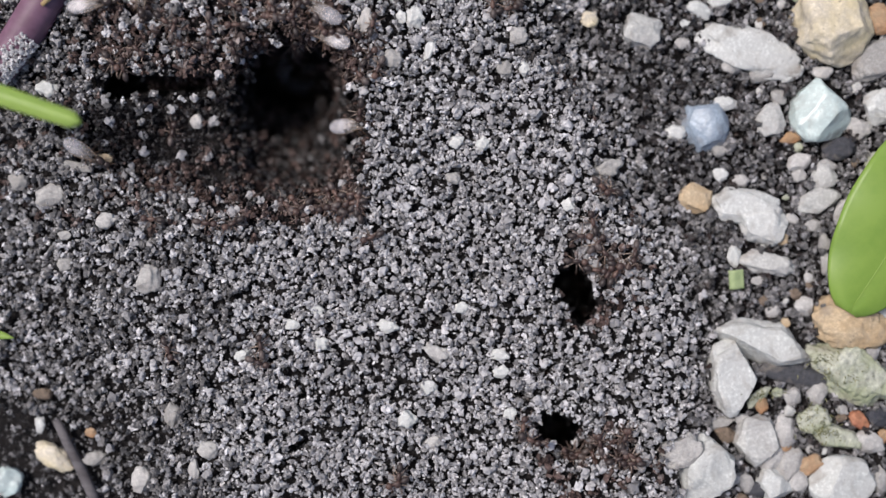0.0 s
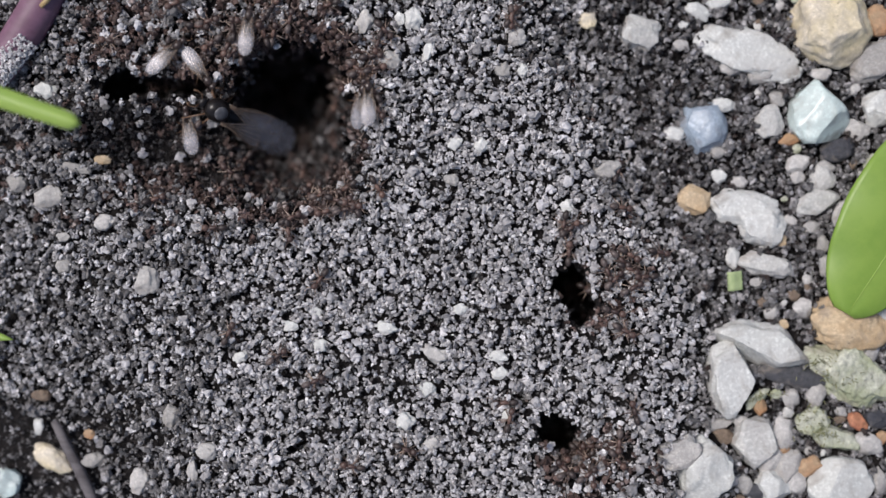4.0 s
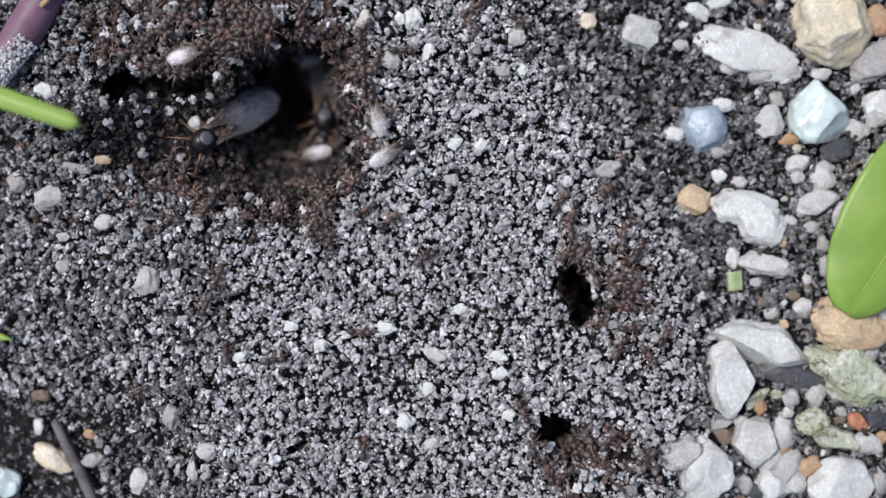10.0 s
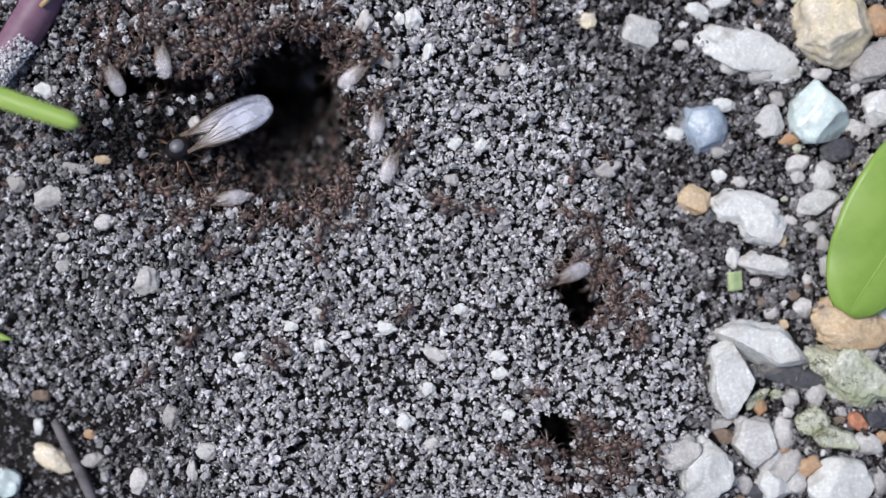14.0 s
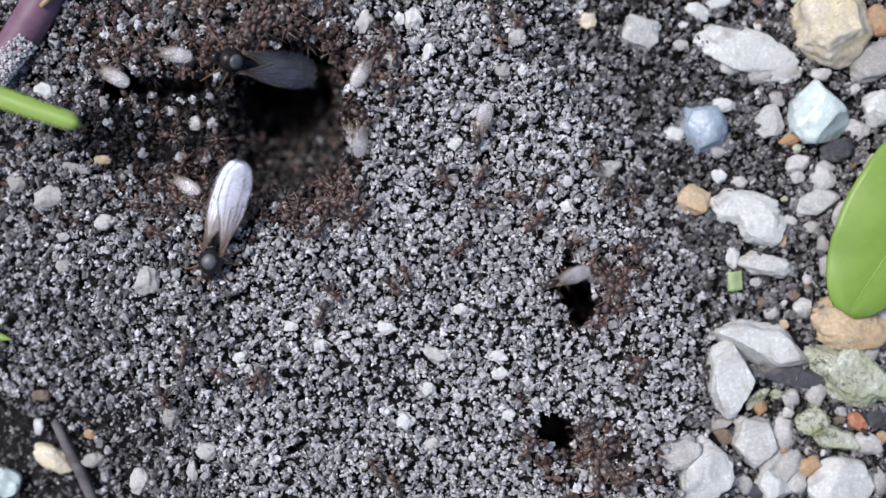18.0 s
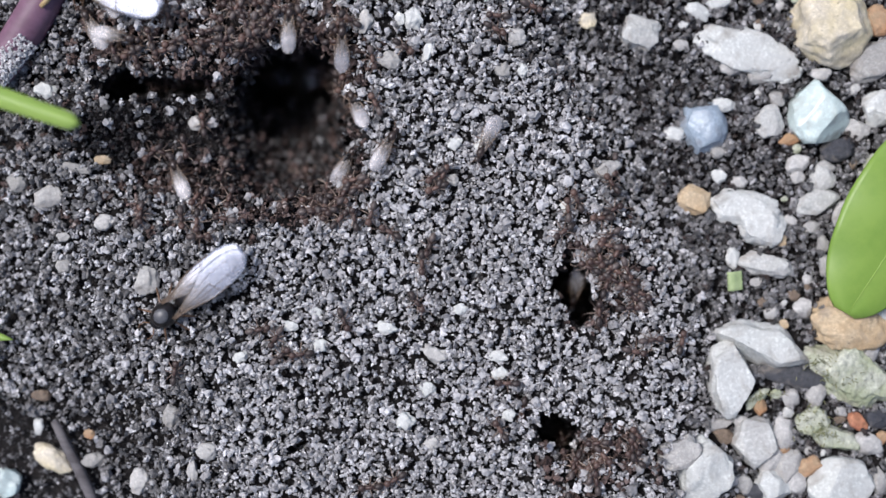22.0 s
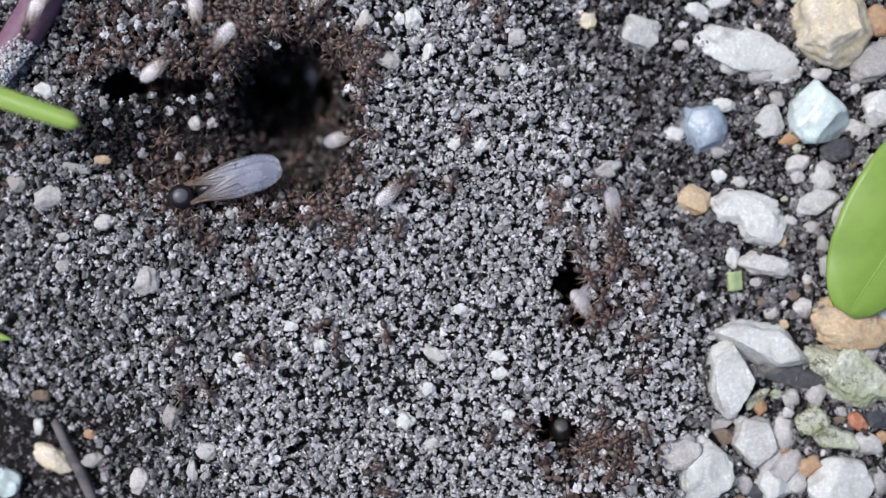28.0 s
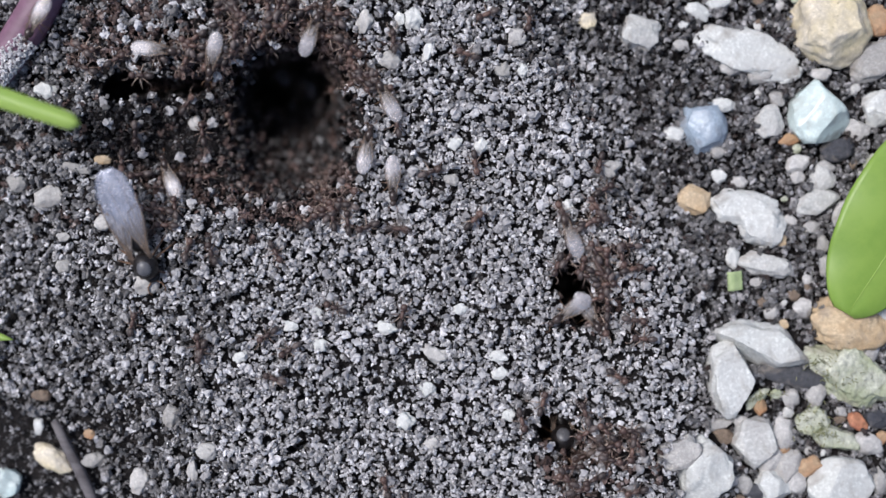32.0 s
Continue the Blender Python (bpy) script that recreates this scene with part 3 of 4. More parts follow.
    # odd stones on the other side
    left = (("cream", 92, 812, 38, 20, -38), ("ice", 14, 856, 24, 27, 0), ("brown", 72, 700, 17, 11, -10), ("orange", 158, 768, 10, 9, 0), ("white", 68, 756, 9, 16, 0),
            ("grey", 84, 348, 27, 19, 12), ("tan", 182, 284, 15, 9, -10), ("grey", 262, 498, 20, 26, -15), ("grey", 302, 738, 15, 21, 0), ("grey", 185, 394, 18, 15, 0),
            ("white", 80, 160, 20, 14, 0), ("grey", 112, 472, 13, 13, 0), ("grey", 130, 297, 30, 8, -15), ("grey", 346, 218, 12, 13, 0), ("grey", 30, 325, 18, 15, 0),
            ("grey", 112, 420, 12, 9, 0), ("grey", 365, 800, 17, 16, 0), ("grey", 340, 833, 10, 17, 0), ("grey", 248, 850, 18, 22, 0), ("grey", 165, 815, 20, 13, 10))
    for k, (kind, x, y, rx, ry, turn) in enumerate(left):
        pebble(kind, x, y, rx, ry, turn, (), seed=k, rough=0.12, group="small stones on the soil")
    # bright grains standing out on the mound
    bright = (("white", 733, 33, 17, 18), ("white", 708, 33, 9, 11), ("grey", 690, 107, 18, 16), ("white", 758, 88, 8, 21), ("cream", 1040, 38, 16, 17), ("white", 851, 258, 12, 13),
              ("white", 805, 254, 13, 11), ("white", 685, 583, 17, 11), ("white", 716, 745, 17, 15), ("white", 884, 661, 14, 10), ("white", 756, 690, 14, 12),
              ("grey", 768, 628, 21, 13), ("white", 901, 735, 11, 10), ("grey", 764, 786, 14, 11), ("white", 515, 578, 13, 10), ("white", 566, 611, 12, 11),
              ("white", 426, 632, 13, 10), ("white", 1003, 366, 11, 10), ("white", 882, 632, 16, 9), ("grey", 800, 318, 13, 10), ("white", 925, 125, 10, 12),
              ("grey", 890, 125, 13, 13), ("grey", 645, 40, 14, 20), ("grey", 915, 66, 14, 16), ("grey", 1072, 300, 26, 17), ("white", 815, 548, 12, 10), ("white", 560, 553, 11, 8))
    for k, (kind, x, y, rx, ry) in enumerate(bright):
        pebble(kind, x, y, rx, ry, (k * 37) % 50 - 25, (), seed=k, sink=0.15, rough=0.2, name="sand_grain", group="pale grains on the mound",
               label="coarse pale quartz grain lying on crumbly soil")


def build_single_crumbs(soil):
    """The larger crumbs lying loose on the mound, each a piece of the soil."""
    rng = np.random.default_rng(52)
    base, tri = ico(1)
    shapes = []
    for k in range(14):
        verts, faces = [], []
        for part_no in range(5):
            v = base.copy()
            for j in range(5):
                d = rng.normal(size=3)
                d /= np.linalg.norm(d)
                v -= np.clip(v @ d - rng.uniform(0.2, 0.7), 0, None)[:, None] * d
            v *= (1 + rng.uniform(-0.25, 0.25, len(v)))[:, None] * rng.uniform(0.7, 1.25, 3) * (0.85 if part_no == 0 else rng.uniform(0.4, 0.65))
            if part_no:
                d = rng.normal(size=3)
                v += d / np.linalg.norm(d) * 0.55
            faces += [tuple(int(q) + len(verts) for q in f) for f in tri]
            verts += [tuple(p) for p in v * U]
        shapes.append(raw_mesh("crumb", verts, faces, MAT_SINGLE, smooth=False))
    count = 0
    while count < 290:
        x, y, r = rng.uniform(180, 1260), rng.uniform(0, 882), rng.uniform(8.5, 13.5)
        z = height(x, y)
        near = min(float(dish(np.array([x]), np.array([y]), fx, fy, frx + r, fry + r, -turn)[0]) for fx, fy, frx, fry, turn in FOOT)
        if z < 2 or near < 1.0:
            continue
        FOOT.append((x, y, r * 0.7, r * 0.7, 0))
        ob = new("crumb", shapes[count % 14])
        ob.parent = soil
        ob.matrix_local = Matrix.LocRotScale(at(x, y, z + 3), Euler(rng.uniform(0, 6.28, 3)), (r, r, r))
        count += 1


build_pebbles()
build_single_crumbs(SOIL)
build_crumbs()


# ---- plants ----
def part(name, verts, faces, mat, parent, label="", smooth=True):
    ob = new(name, raw_mesh(name, verts, faces, mat, smooth))
    ob.parent = parent
    return tagged(ob, label) if label else ob


def sheet(fn, nu, nv, thick):
    """A closed thin slab over fn(u, v), u and v from 0 to 1."""
    top = [fn(i / nu, j / nv) for i in range(nu + 1) for j in range(nv + 1)]
    n = len(top)
    verts = top + [(a, b, c - thick) for a, b, c in top]
    q = lambda i, j: i * (nv + 1) + j
    faces = []
    for i in range(nu):
        for j in range(nv):
            f = (q(i, j), q(i + 1, j), q(i + 1, j + 1), q(i, j + 1))
            faces += [f, tuple(n + k for k in f[::-1])]
    rim = [q(i, 0) for i in range(nu + 1)] + [q(nu, j) for j in range(1, nv + 1)] + [q(i, nv) for i in range(nu - 1, -1, -1)] + [q(0, j) for j in range(nv - 1, 0, -1)]
    for a, b in zip(rim, rim[1:] + rim[:1]):
        faces.append((b, a, n + a, n + b))
    return verts, faces


def tube(points, radii, sides=6):
    """A tapered limb along points."""
    pts = [Vector(p) for p in points]
    verts, faces = [], []
    for i, p in enumerate(pts):
        d = (pts[min(i + 1, len(pts) - 1)] - pts[max(i - 1, 0)]).normalized()
        a = d.orthogonal().normalized()
        if i:
            a = (last - last.dot(d) * d).normalized()
        last = a
        b = d.cross(a)
        for k in range(sides):
            t = 2 * math.pi * k / sides
            verts.append(tuple(p + (a * math.cos(t) + b * math.sin(t)) * radii[i]))
    for i in range(len(pts) - 1):
        for k in range(sides):
            faces.append((i * sides + k, i * sides + (k + 1) % sides, (i + 1) * sides + (k + 1) % sides, (i + 1) * sides + k))
    for base, way in ((0, -1), ((len(pts) - 1) * sides, 1)):
        verts.append(tuple(pts[0 if way < 0 else -1]))
        c = len(verts) - 1
        for k in range(0, sides, 2):
            f = (base + k, base + (k + 1) % sides, base + (k + 2) % sides, c)
            faces.append(f if way > 0 else f[::-1])
    return verts, faces


def build_moss():
    rng = np.random.default_rng(8)
    verts, faces = [], []
    for cx, cy, rx, ry, n in ((1485, 668, 40, 14, 80), (1452, 640, 22, 12, 40), (1455, 770, 34, 16, 70), (1345, 700, 34, 8, 40), (1440, 735, 26, 16, 40)):
        for k in range(n):
            x, y = cx + rng.normal() * rx * 0.6, cy + rng.normal() * ry * 0.6
            z = height(x, y) + rng.uniform(14, 34)
            p = Vector(at(x, y, z))
            a = rng.uniform(0, 6.28)
            d = Vector((math.cos(a), math.sin(a), rng.uniform(0.1, 0.8))) * rng.uniform(4, 11) * U
            s = Vector((-math.sin(a), math.cos(a), 0)) * 0.8 * U
            i = len(verts)
            verts += [tuple(p - s), tuple(p + s), tuple(p + d * 0.6 + s * 0.7 + Vector((0, 0, 2 * U))), tuple(p + d)]
            faces += [(i, i + 1, i + 2), (i, i + 2, i + 3)]
    ob = new("moss", raw_mesh("moss", verts, faces, MAT_MOSS))
    tagged(ob, "yellow green moss strands growing between pebbles", "moss", kind="stuff")


def build_leaf():
    # a broad leaf reaching in from the side, tip pointing down the plot
    leaf = tagged(new("leaf"), "broad fresh green leaf lying over pebbles", "leaf")
    x0, y0, z0 = at(1500, 556, 48)
    leaf.matrix_world = pose(x0, y0, z0, 0, 0, -31)
    length, wide = 410 * U, 110 * U

    def blade(u, v):
        s = v * 2 - 1
        w = wide * (math.sin(math.pi * min(1, u * 0.96 + 0.01)) ** 0.45) * (1.0 if s < 0 else 0.78)
        lift = 26 * math.sin(u * 2.6) + 6 * abs(s) - 15 * s * s
        return (s * w, u * length, (lift + 2.5 * math.sin(u * 26) * s * s) * U)
    part("blade", *sheet(blade, 44, 24, 4 * U), MAT_LEAF, leaf)
    mid = [(0, u * length, blade(u, 0.5)[2] + 0.5 * U) for u in np.linspace(0, 0.96, 14)]
    part("midrib", *tube(mid, [0.8 * U + 2.0 * U * i / 14 for i in range(14)]), MAT_RIB, leaf, "pale midrib")
    for k in range(6):
        u = 0.07 + 0.13 * k
        for side in (-1, 1):
            pts = []
            for f in np.linspace(0, 0.85, 7):
                a, b, c = blade(min(u + 0.16 * f, 0.97), 0.5 + side * 0.5 * f)
                pts.append((a, b, c - 0.5 * U))
            part("side_vein", *tube(pts, [0.8 * U * (1 - 0.1 * i) for i in range(7)], 4), MAT_RIB, leaf)


def build_grass():
    blade = tagged(new("grass_blade"), "bright lime green grass blade with blunt tip", "grass")
    x0, y0, z0 = at(-36, 160, 190)
    blade.matrix_world = pose(x0, y0, z0, 0, 0, -19)

    def strip(u, v):
        s = v * 2 - 1
        w = (18 - 4 * u) * (1 - max(0, (u - 0.86) / 0.14) ** 2.2 * 0.97) * U
        return (u * 172 * U, s * w, (10 * math.sin(u * 2) - 9 * abs(s) ** 1.5) * U)
    part("blade", *sheet(strip, 30, 8, 4 * U), MAT_BLADE, blade)
    tip = tagged(new("grass_blade"), "small green grass tip beside dark soil", "grass")
    x0, y0, z0 = at(-26, 592, 40)
    tip.matrix_world = pose(x0, y0, z0, 0, 0, -12)

    def sliver(u, v):
        s = v * 2 - 1
        return (u * 48 * U, s * 9 * (1 - u ** 2 * 0.96) * U, -4 * abs(s) * U)
    part("blade", *sheet(sliver, 12, 4, 3 * U), MAT_BLADE, tip)
    chip = tagged(new("leaf_scrap"), "square green scrap of leaf on dark soil", "leaf scrap")
    x0, y0, z0 = at(1301, 498, height(1301, 498) + 14)
    chip.matrix_world = pose(x0, y0, z0, 8, -6, 4)
    part("scrap", *sheet(lambda u, v: ((u - 0.5) * 26 * U, (v - 0.5) * 34 * U, 3 * U * math.sin(u * 5)), 8, 8, 3 * U),
         organic("faded_green_scrap", (0.36, 0.44, 0.22), (0.28, 0.36, 0.17), scale=900), chip)


def build_stem():
    stem = tagged(new("plant_stem"), "purple brown plant stem with sand stuck to it", "stem")
    ps = [at(112, -70, 62), at(78, 0, 60), at(48, 50, 52), at(14, 100, 40), at(-40, 170, 28)]
    part("stalk", *tube(ps, [34 * U, 33 * U, 33 * U, 31 * U, 30 * U], 16), MAT_STEM, stem)
    rng = np.random.default_rng(4)
    spots = []
    for k in range(620):
        t = rng.uniform(0, 1)
        cx, cy, cz = 42 - 75 * t, 66 + 88 * t, 50 - 18 * t
        a = rng.uniform(-1.25, 1.25)
        off = 31 * math.sin(a)
        spots.append((cx + off * 0.78, cy + off * 0.66, cz + 31 * math.cos(a), rng.uniform(2.6, 5.4)))
    coat = crumbs("sand_crust", spots, MAT_CRUST, "", 1, 77)
    for key in ("label", "category", "kind"):
        if key in coat:
            del coat[key]
    coat["kind"] = "stuff"
    coat.parent = stem
    straw = tagged(new("straw_bit"), "short straw coloured plant bit beside a stem", "straw")
    part("stalk", *tube([at(72, 12, 92), at(82, 2, 95), at(96, -16, 94)], [4 * U, 5 * U, 5 * U], 8), MAT_STRAW, straw)
    root = tagged(new("dead_root"), "flat dark grey dead root half sunk in soil", "root")
    pr = [at(96, 745, height(96, 745) + 6), at(118, 790, height(118, 790) + 8), at(142, 835, height(142, 835) + 8), at(162, 880, height(162, 880) + 7), at(185, 950, height(185, 950) + 4)]
    part("bark", *tube(pr, [7 * U, 9 * U, 10 * U, 10 * U, 9 * U], 10), MAT_ROOT, root)


build_moss()
build_leaf()
build_grass()
build_stem()


# ---- ants ----
def ball(rx, ry, rz, level=3, bend=0.0):
    v, f = ico(level)
    v = v * np.array([rx, ry, rz]) * U
    v[:, 2] -= bend * (v[:, 0] / (rx * U)) ** 2 * U
    return v, f


def shifted(vf, x, y, z):
    return [(a + x * U, b + y * U, c + z * U) for a, b, c in vf[0]], vf[1]


def wing_part(parent, name, root, length, wide, turn, tilt, mat, veins=6, label=""):
    """A wing laid back from root (x, y, z), turned and tilted in degrees."""
    outer = 1 if root[1] > 0 else -1

    def skin(u, v):
        s = v * 2 - 1
        grow = min(1, u / 0.6)
        w = wide * 0.5 * (0.15 + 0.85 * grow * grow * (3 - 2 * grow)) * max(0.02, 1 - max(0, (u - 0.66) / 0.34) ** 2.4) ** 0.5
        mid = -0.16 * wide * min(1, u / 0.6)
        return (-u * length * U, outer * (mid + s * w) * U, (2.0 * math.sin(u * 3) - 1.2 * s * s + 0.006 * wide * math.sin(u * 19 + 2 * s)) * U)
    verts, faces = sheet(skin, 24, 8, 0.6 * U)
    if outer < 0:
        faces = [f[::-1] for f in faces]
    wing = new(name, raw_mesh(name, verts, faces, mat))
    wing.parent = parent
    wing.matrix_local = pose(root[0] * U, root[1] * U, root[2] * U, tilt, 0, turn)
    if label:
        tagged(wing, label)
    if veins:
        for end, v1, size in ((0.68, 0.97, 1.7), (0.60, 0.84, 0.9), (0.52, 0.50, 1.1), (0.42, 0.10, 1.3), (0.86, 0.70, 0.6), (0.82, 0.28, 0.55))[:veins]:
            pts = [skin(end * f, 0.5 + (v1 - 0.5) * min(1, 0.5 + f)) for f in np.linspace(0.02, 1, 8)]
            part("vein", *tube([(a, b, c + 0.5 * U) for a, b, c in pts], [size * min(1, wide / 40) * U * (1 - 0.07 * i) for i in range(8)], 4), MAT_VEIN, wing)
        cross = veins > 3 and [skin(0.52 + 0.05 * f, 0.5 + 0.42 * f) for f in np.linspace(0, 1, 5)]
        if cross:
            part("vein", *tube([(a, b, c + 0.5 * U) for a, b, c in cross], [0.7 * U] * 5, 4), MAT_VEIN, wing)
    return wing


def legs_of(ant, spread, size, mat, reach=1.0):
    made = []
    for k, (x, bearing) in enumerate(((0.35, 48), (0.0, 96), (-0.35, 138))):
        for side in (1, -1):
            b = radians(bearing)
            d = (math.cos(b), math.sin(b) * side)
            hip = (0, 0, 0)
            pts = [hip, (d[0] * 0.34 * spread, d[1] * 0.34 * spread, 0.22 * spread), (d[0] * 0.68 * spread, d[1] * 0.68 * spread, -0.02 * spread), (d[0] * spread * reach, d[1] * spread * reach, -0.24 * spread)]
            leg = part("leg", *tube([tuple(c * U for c in p) for p in pts], [size * U, size * U * 1.15, size * U * 0.8, size * U * 0.45], 6), mat, ant)
            leg.matrix_local = pose(x * spread * 0.5 * U, side * 0.12 * spread * U, 0)
            made.append(leg)
    return made


def feelers(ant, x, z, length, size, mat):
    for side in (1, -1):
        pts = [(0, 0, 0), (0.35 * length, 0.42 * length * side, 0.12 * length), (0.75 * length, 0.5 * length * side, 0.02 * length), (length, 0.38 * length * side, -0.1 * length)]
        f = part("antenna", *tube([tuple(c * U for c in p) for p in pts], [size * U, size * U, size * U * 0.9, size * U], 6), mat, ant)
        f.matrix_local = pose(x * U, side * 3 * U, z * U)


def build_queen():
    q = tagged(new("winged_ant_queen"), "black winged ant queen with long folded wings tinted with sky reflection", "ant", group="winged queens")
    part("thorax", *shifted(ball(24, 21.5, 20, 3), 0, 0, 20), MAT_QUEEN, q)
    # added cap: the sky's reflection on the dome, built as a grey disc
    part("back_plate", *shifted(ball(13.5, 12.5, 6, 3), 1, 0, 35.5), MAT_SKY_GLINT, q, "dull grey back plate")
    part("head", *shifted(ball(9, 12, 9, 3), 25, 0, 7), MAT_QUEEN, q)
    part("waist", *shifted(ball(6, 5, 8, 2), -23, 0, 14), MAT_QUEEN, q)
    part("gaster", *shifted(ball(30, 17, 14, 3, 4), -52, 0, 13), MAT_QUEEN, q)
    for side in (1, -1):
        part("eye", *shifted(ball(3, 2.5, 3, 2), 23, 9 * side, 12), MAT_QUEEN, q)
    feelers(q, 30, 9, 24, 1.3, MAT_LIMB)
    for leg in legs_of(q, 56, 2.2, MAT_LIMB):
        leg.location.z += 13 * U
    for side in (1, -1):
        wing_part(q, "forewing", (-10, 17 * side, 30 + side), 168, 52, 1.0 * side, -3 * side, MAT_WING)
        wing_part(q, "hindwing", (-16, 16 * side, 26 + side), 104, 28, -4.5 * side, -7 * side, MAT_WING)
    return q


def build_male():
    m = tagged(new("winged_ant_male"), "small winged male ant with whitish folded wings", "ant", group="winged males")
    part("thorax", *shifted(ball(10, 7.5, 7.5, 2), 22, 0, 9), MAT_MALE, m)
    part("head", *shifted(ball(5.5, 6, 4.5, 2), 35, 0, 8), MAT_MALE, m)
    part("gaster", *shifted(ball(14, 6, 5.5, 2, 2), 0, 0, 8), MAT_MALE, m)
    feelers(m, 39, 8, 11, 0.6, MAT_LIMB)
    for leg in legs_of(m, 26, 0.8, MAT_LIMB):
        leg.location.z += 7 * U
        leg.location.x += 18 * U
    for side in (1, -1):
        wing_part(m, "forewing", (19, 6 * side, 15 + side * 0.6), 66, 25, 1.0 * side, -4 * side, MAT_WING_SMALL, 3)
        wing_part(m, "hindwing", (16, 5.5 * side, 12.5 + side * 0.6), 46, 15, -5 * side, -10 * side, MAT_WING_SMALL, 0)
    return m


def build_worker():
    w = tagged(new("worker_ant"), "small brown worker ant walking on the soil", "ant", group="worker ants")
    part("thorax", *shifted(ball(8.5, 4.2, 4.6, 2), 0, 0, 8), MAT_WORKER, w)
    part("head", *shifted(ball(6.4, 6.2, 4.6, 2), 13.5, 0, 8), MAT_WORKER, w)
    part("gaster", *shifted(ball(9.2, 5.7, 5.6, 2, 1), -16, 0, 8.2), MAT_GASTER, w)
    feelers(w, 18, 8, 13, 0.6, MAT_WORKER_LEG)
    for leg in legs_of(w, 24, 0.85, MAT_WORKER_LEG):
        leg.location.z += 6 * U
    return w


def stance(x, y, bearing, reach, z=None, lift=0.0, floor=-70.0, lean=0.0, drop=0.0):
    """Pose of an ant at a plan point: head towards bearing (degrees, anticlockwise from the right), laid on the soil over its reach."""
    c, s = math.cos(radians(bearing)), -math.sin(radians(bearing))
    if z is None:
        z = max(height(x, y), floor)
        front = max(height(x + c * reach, y + s * reach), z - 0.35 * reach, floor)
        back = max(height(x - c * reach, y - s * reach), z - 0.35 * reach, floor)
        front, back = min(front, z + 0.35 * reach), min(back, z + 0.35 * reach)
        z = max(z, (front + back) / 2)
    else:
        if z < -90 and not drop:
            z = -90 - (-90 - z) * 4.5
            front = back = z
        else:
            z = max(z - (90 if z < 0 and not drop else 0), height(x, y))
            front, back = (min(max(z, height(x + k * c * reach, y + k * s * reach)), z + 0.35 * reach) for k in (1, -1))
            z = max(z, (front + back) / 2)
    back -= drop
    a = Vector(at(x + c * reach, y + s * reach, front))
    b = Vector(at(x - c * reach, y - s * reach, back))
    fwd = (a - b).normalized()
    side = Vector((0, 0, 1)).cross(fwd).normalized()
    up = fwd.cross(side)
    m = Matrix((fwd, side, up)).transposed().to_4x4()
    m = pose(0, 0, 0, lean) @ m
    m.translation = at(x, y, z + lift)
    return m


# seconds, thorax x, y, wing tips x, y and, deep in the nest, the height
QUEEN_A = [(0, 522, 158, 562, 150, -150), (1.2, 520, 160, 562, 158, -145), (1.6, 440, 190, 520, 210, -110), (2.0, 370, 198, 474, 266, -89, 10, 95), (2.6, 376, 194, 480, 268, -89, 10, 95), (3.5, 378, 186, 474, 262, -89, 10, 95), (5.5, 362, 220, 480, 180, -80, 10, 105), (6.0, 362, 240, 490, 182, -76, 10, 105),
           (9.0, 352, 256, 492, 190, -76, 10, 105), (11.0, 352, 254, 492, 188, -76, 10, 100), (11.9, 338, 248, 490, 190, -70, 10, 80), (12.2, 327, 262, 480, 184, -50, -10), (13.0, 325, 266, 478, 186, -50, -12), (14.0, 321, 269, 483, 186, -50, -12),
           (14.5, 350, 276, 467, 164, -50, -6), (16.5, 396, 396, 421, 248, 0, 14), (17.0, 389, 421, 406, 267, 0, 14), (17.5, 387, 446, 413, 292, 0, 8), (18.0, 377, 462, 423, 314), (18.5, 374, 480, 421, 314), (18.8, 344, 508, 450, 347),
           (19.0, 333, 530, 465, 372), (19.5, 327, 541, 455, 389), (20.0, 313, 558, 430, 412), (20.5, 303, 561, 436, 430), (21.5, 293, 552, 446, 436), (22.0, 297, 555, 448, 432), (22.5, 293, 570, 434, 438),
           (23.0, 272, 556, 455, 466), (23.5, 260, 552, 440, 487), (24.0, 275, 608, 368, 440), (24.5, 292, 626, 307, 438), (25.0, 385, 630, 265, 490), (25.3, 430, 662, 300, 525), (25.5, 440, 668, 312, 525),
           (26.3, 520, 780, 420, 640), (27.4, 640, 1010, 560, 860), (32.0, 660, 1060, 580, 910)]
QUEEN_B = [(0, 540, 160, 600, 130, -150), (9.0, 545, 165, 600, 120, -150), (9.7, 577, 222, 590, 100, -120, 5, 90), (10.4, 576, 225, 590, 100, -120, 5, 90), (11.1, 566, 238, 600, 120, -120, 5, 90), (12.0, 545, 170, 600, 120, -150), (15.0, 530, 150, 640, 130, -150), (16.5, 470, 130, 590, 150, -130), (17.2, 440, 122, 575, 160, -120, 10, 100), (17.6, 412, 106, 555, 150, -50, 10, 100), (18.0, 398, 104, 547, 150, -30, 10, 95), (18.5, 383, 106, 540, 136, -10, 10, 75), (19.0, 366, 102, 528, 138, 0, 8, 45),
           (19.5, 359, 68, 515, 122, 10, 12, 20), (20.0, 322, 80, 500, 98, 10, 14), (20.5, 290, 76, 476, 136, 10, 6), (21.0, 225, 10, 376, 120), (21.5, 165, -72, 287, 45), (22.0, 130, -40, 295, 22), (22.5, 128, -20, 297, 32),
           (23.2, 60, -110, 200, -60), (32.0, -60, -180, 80, -130)]
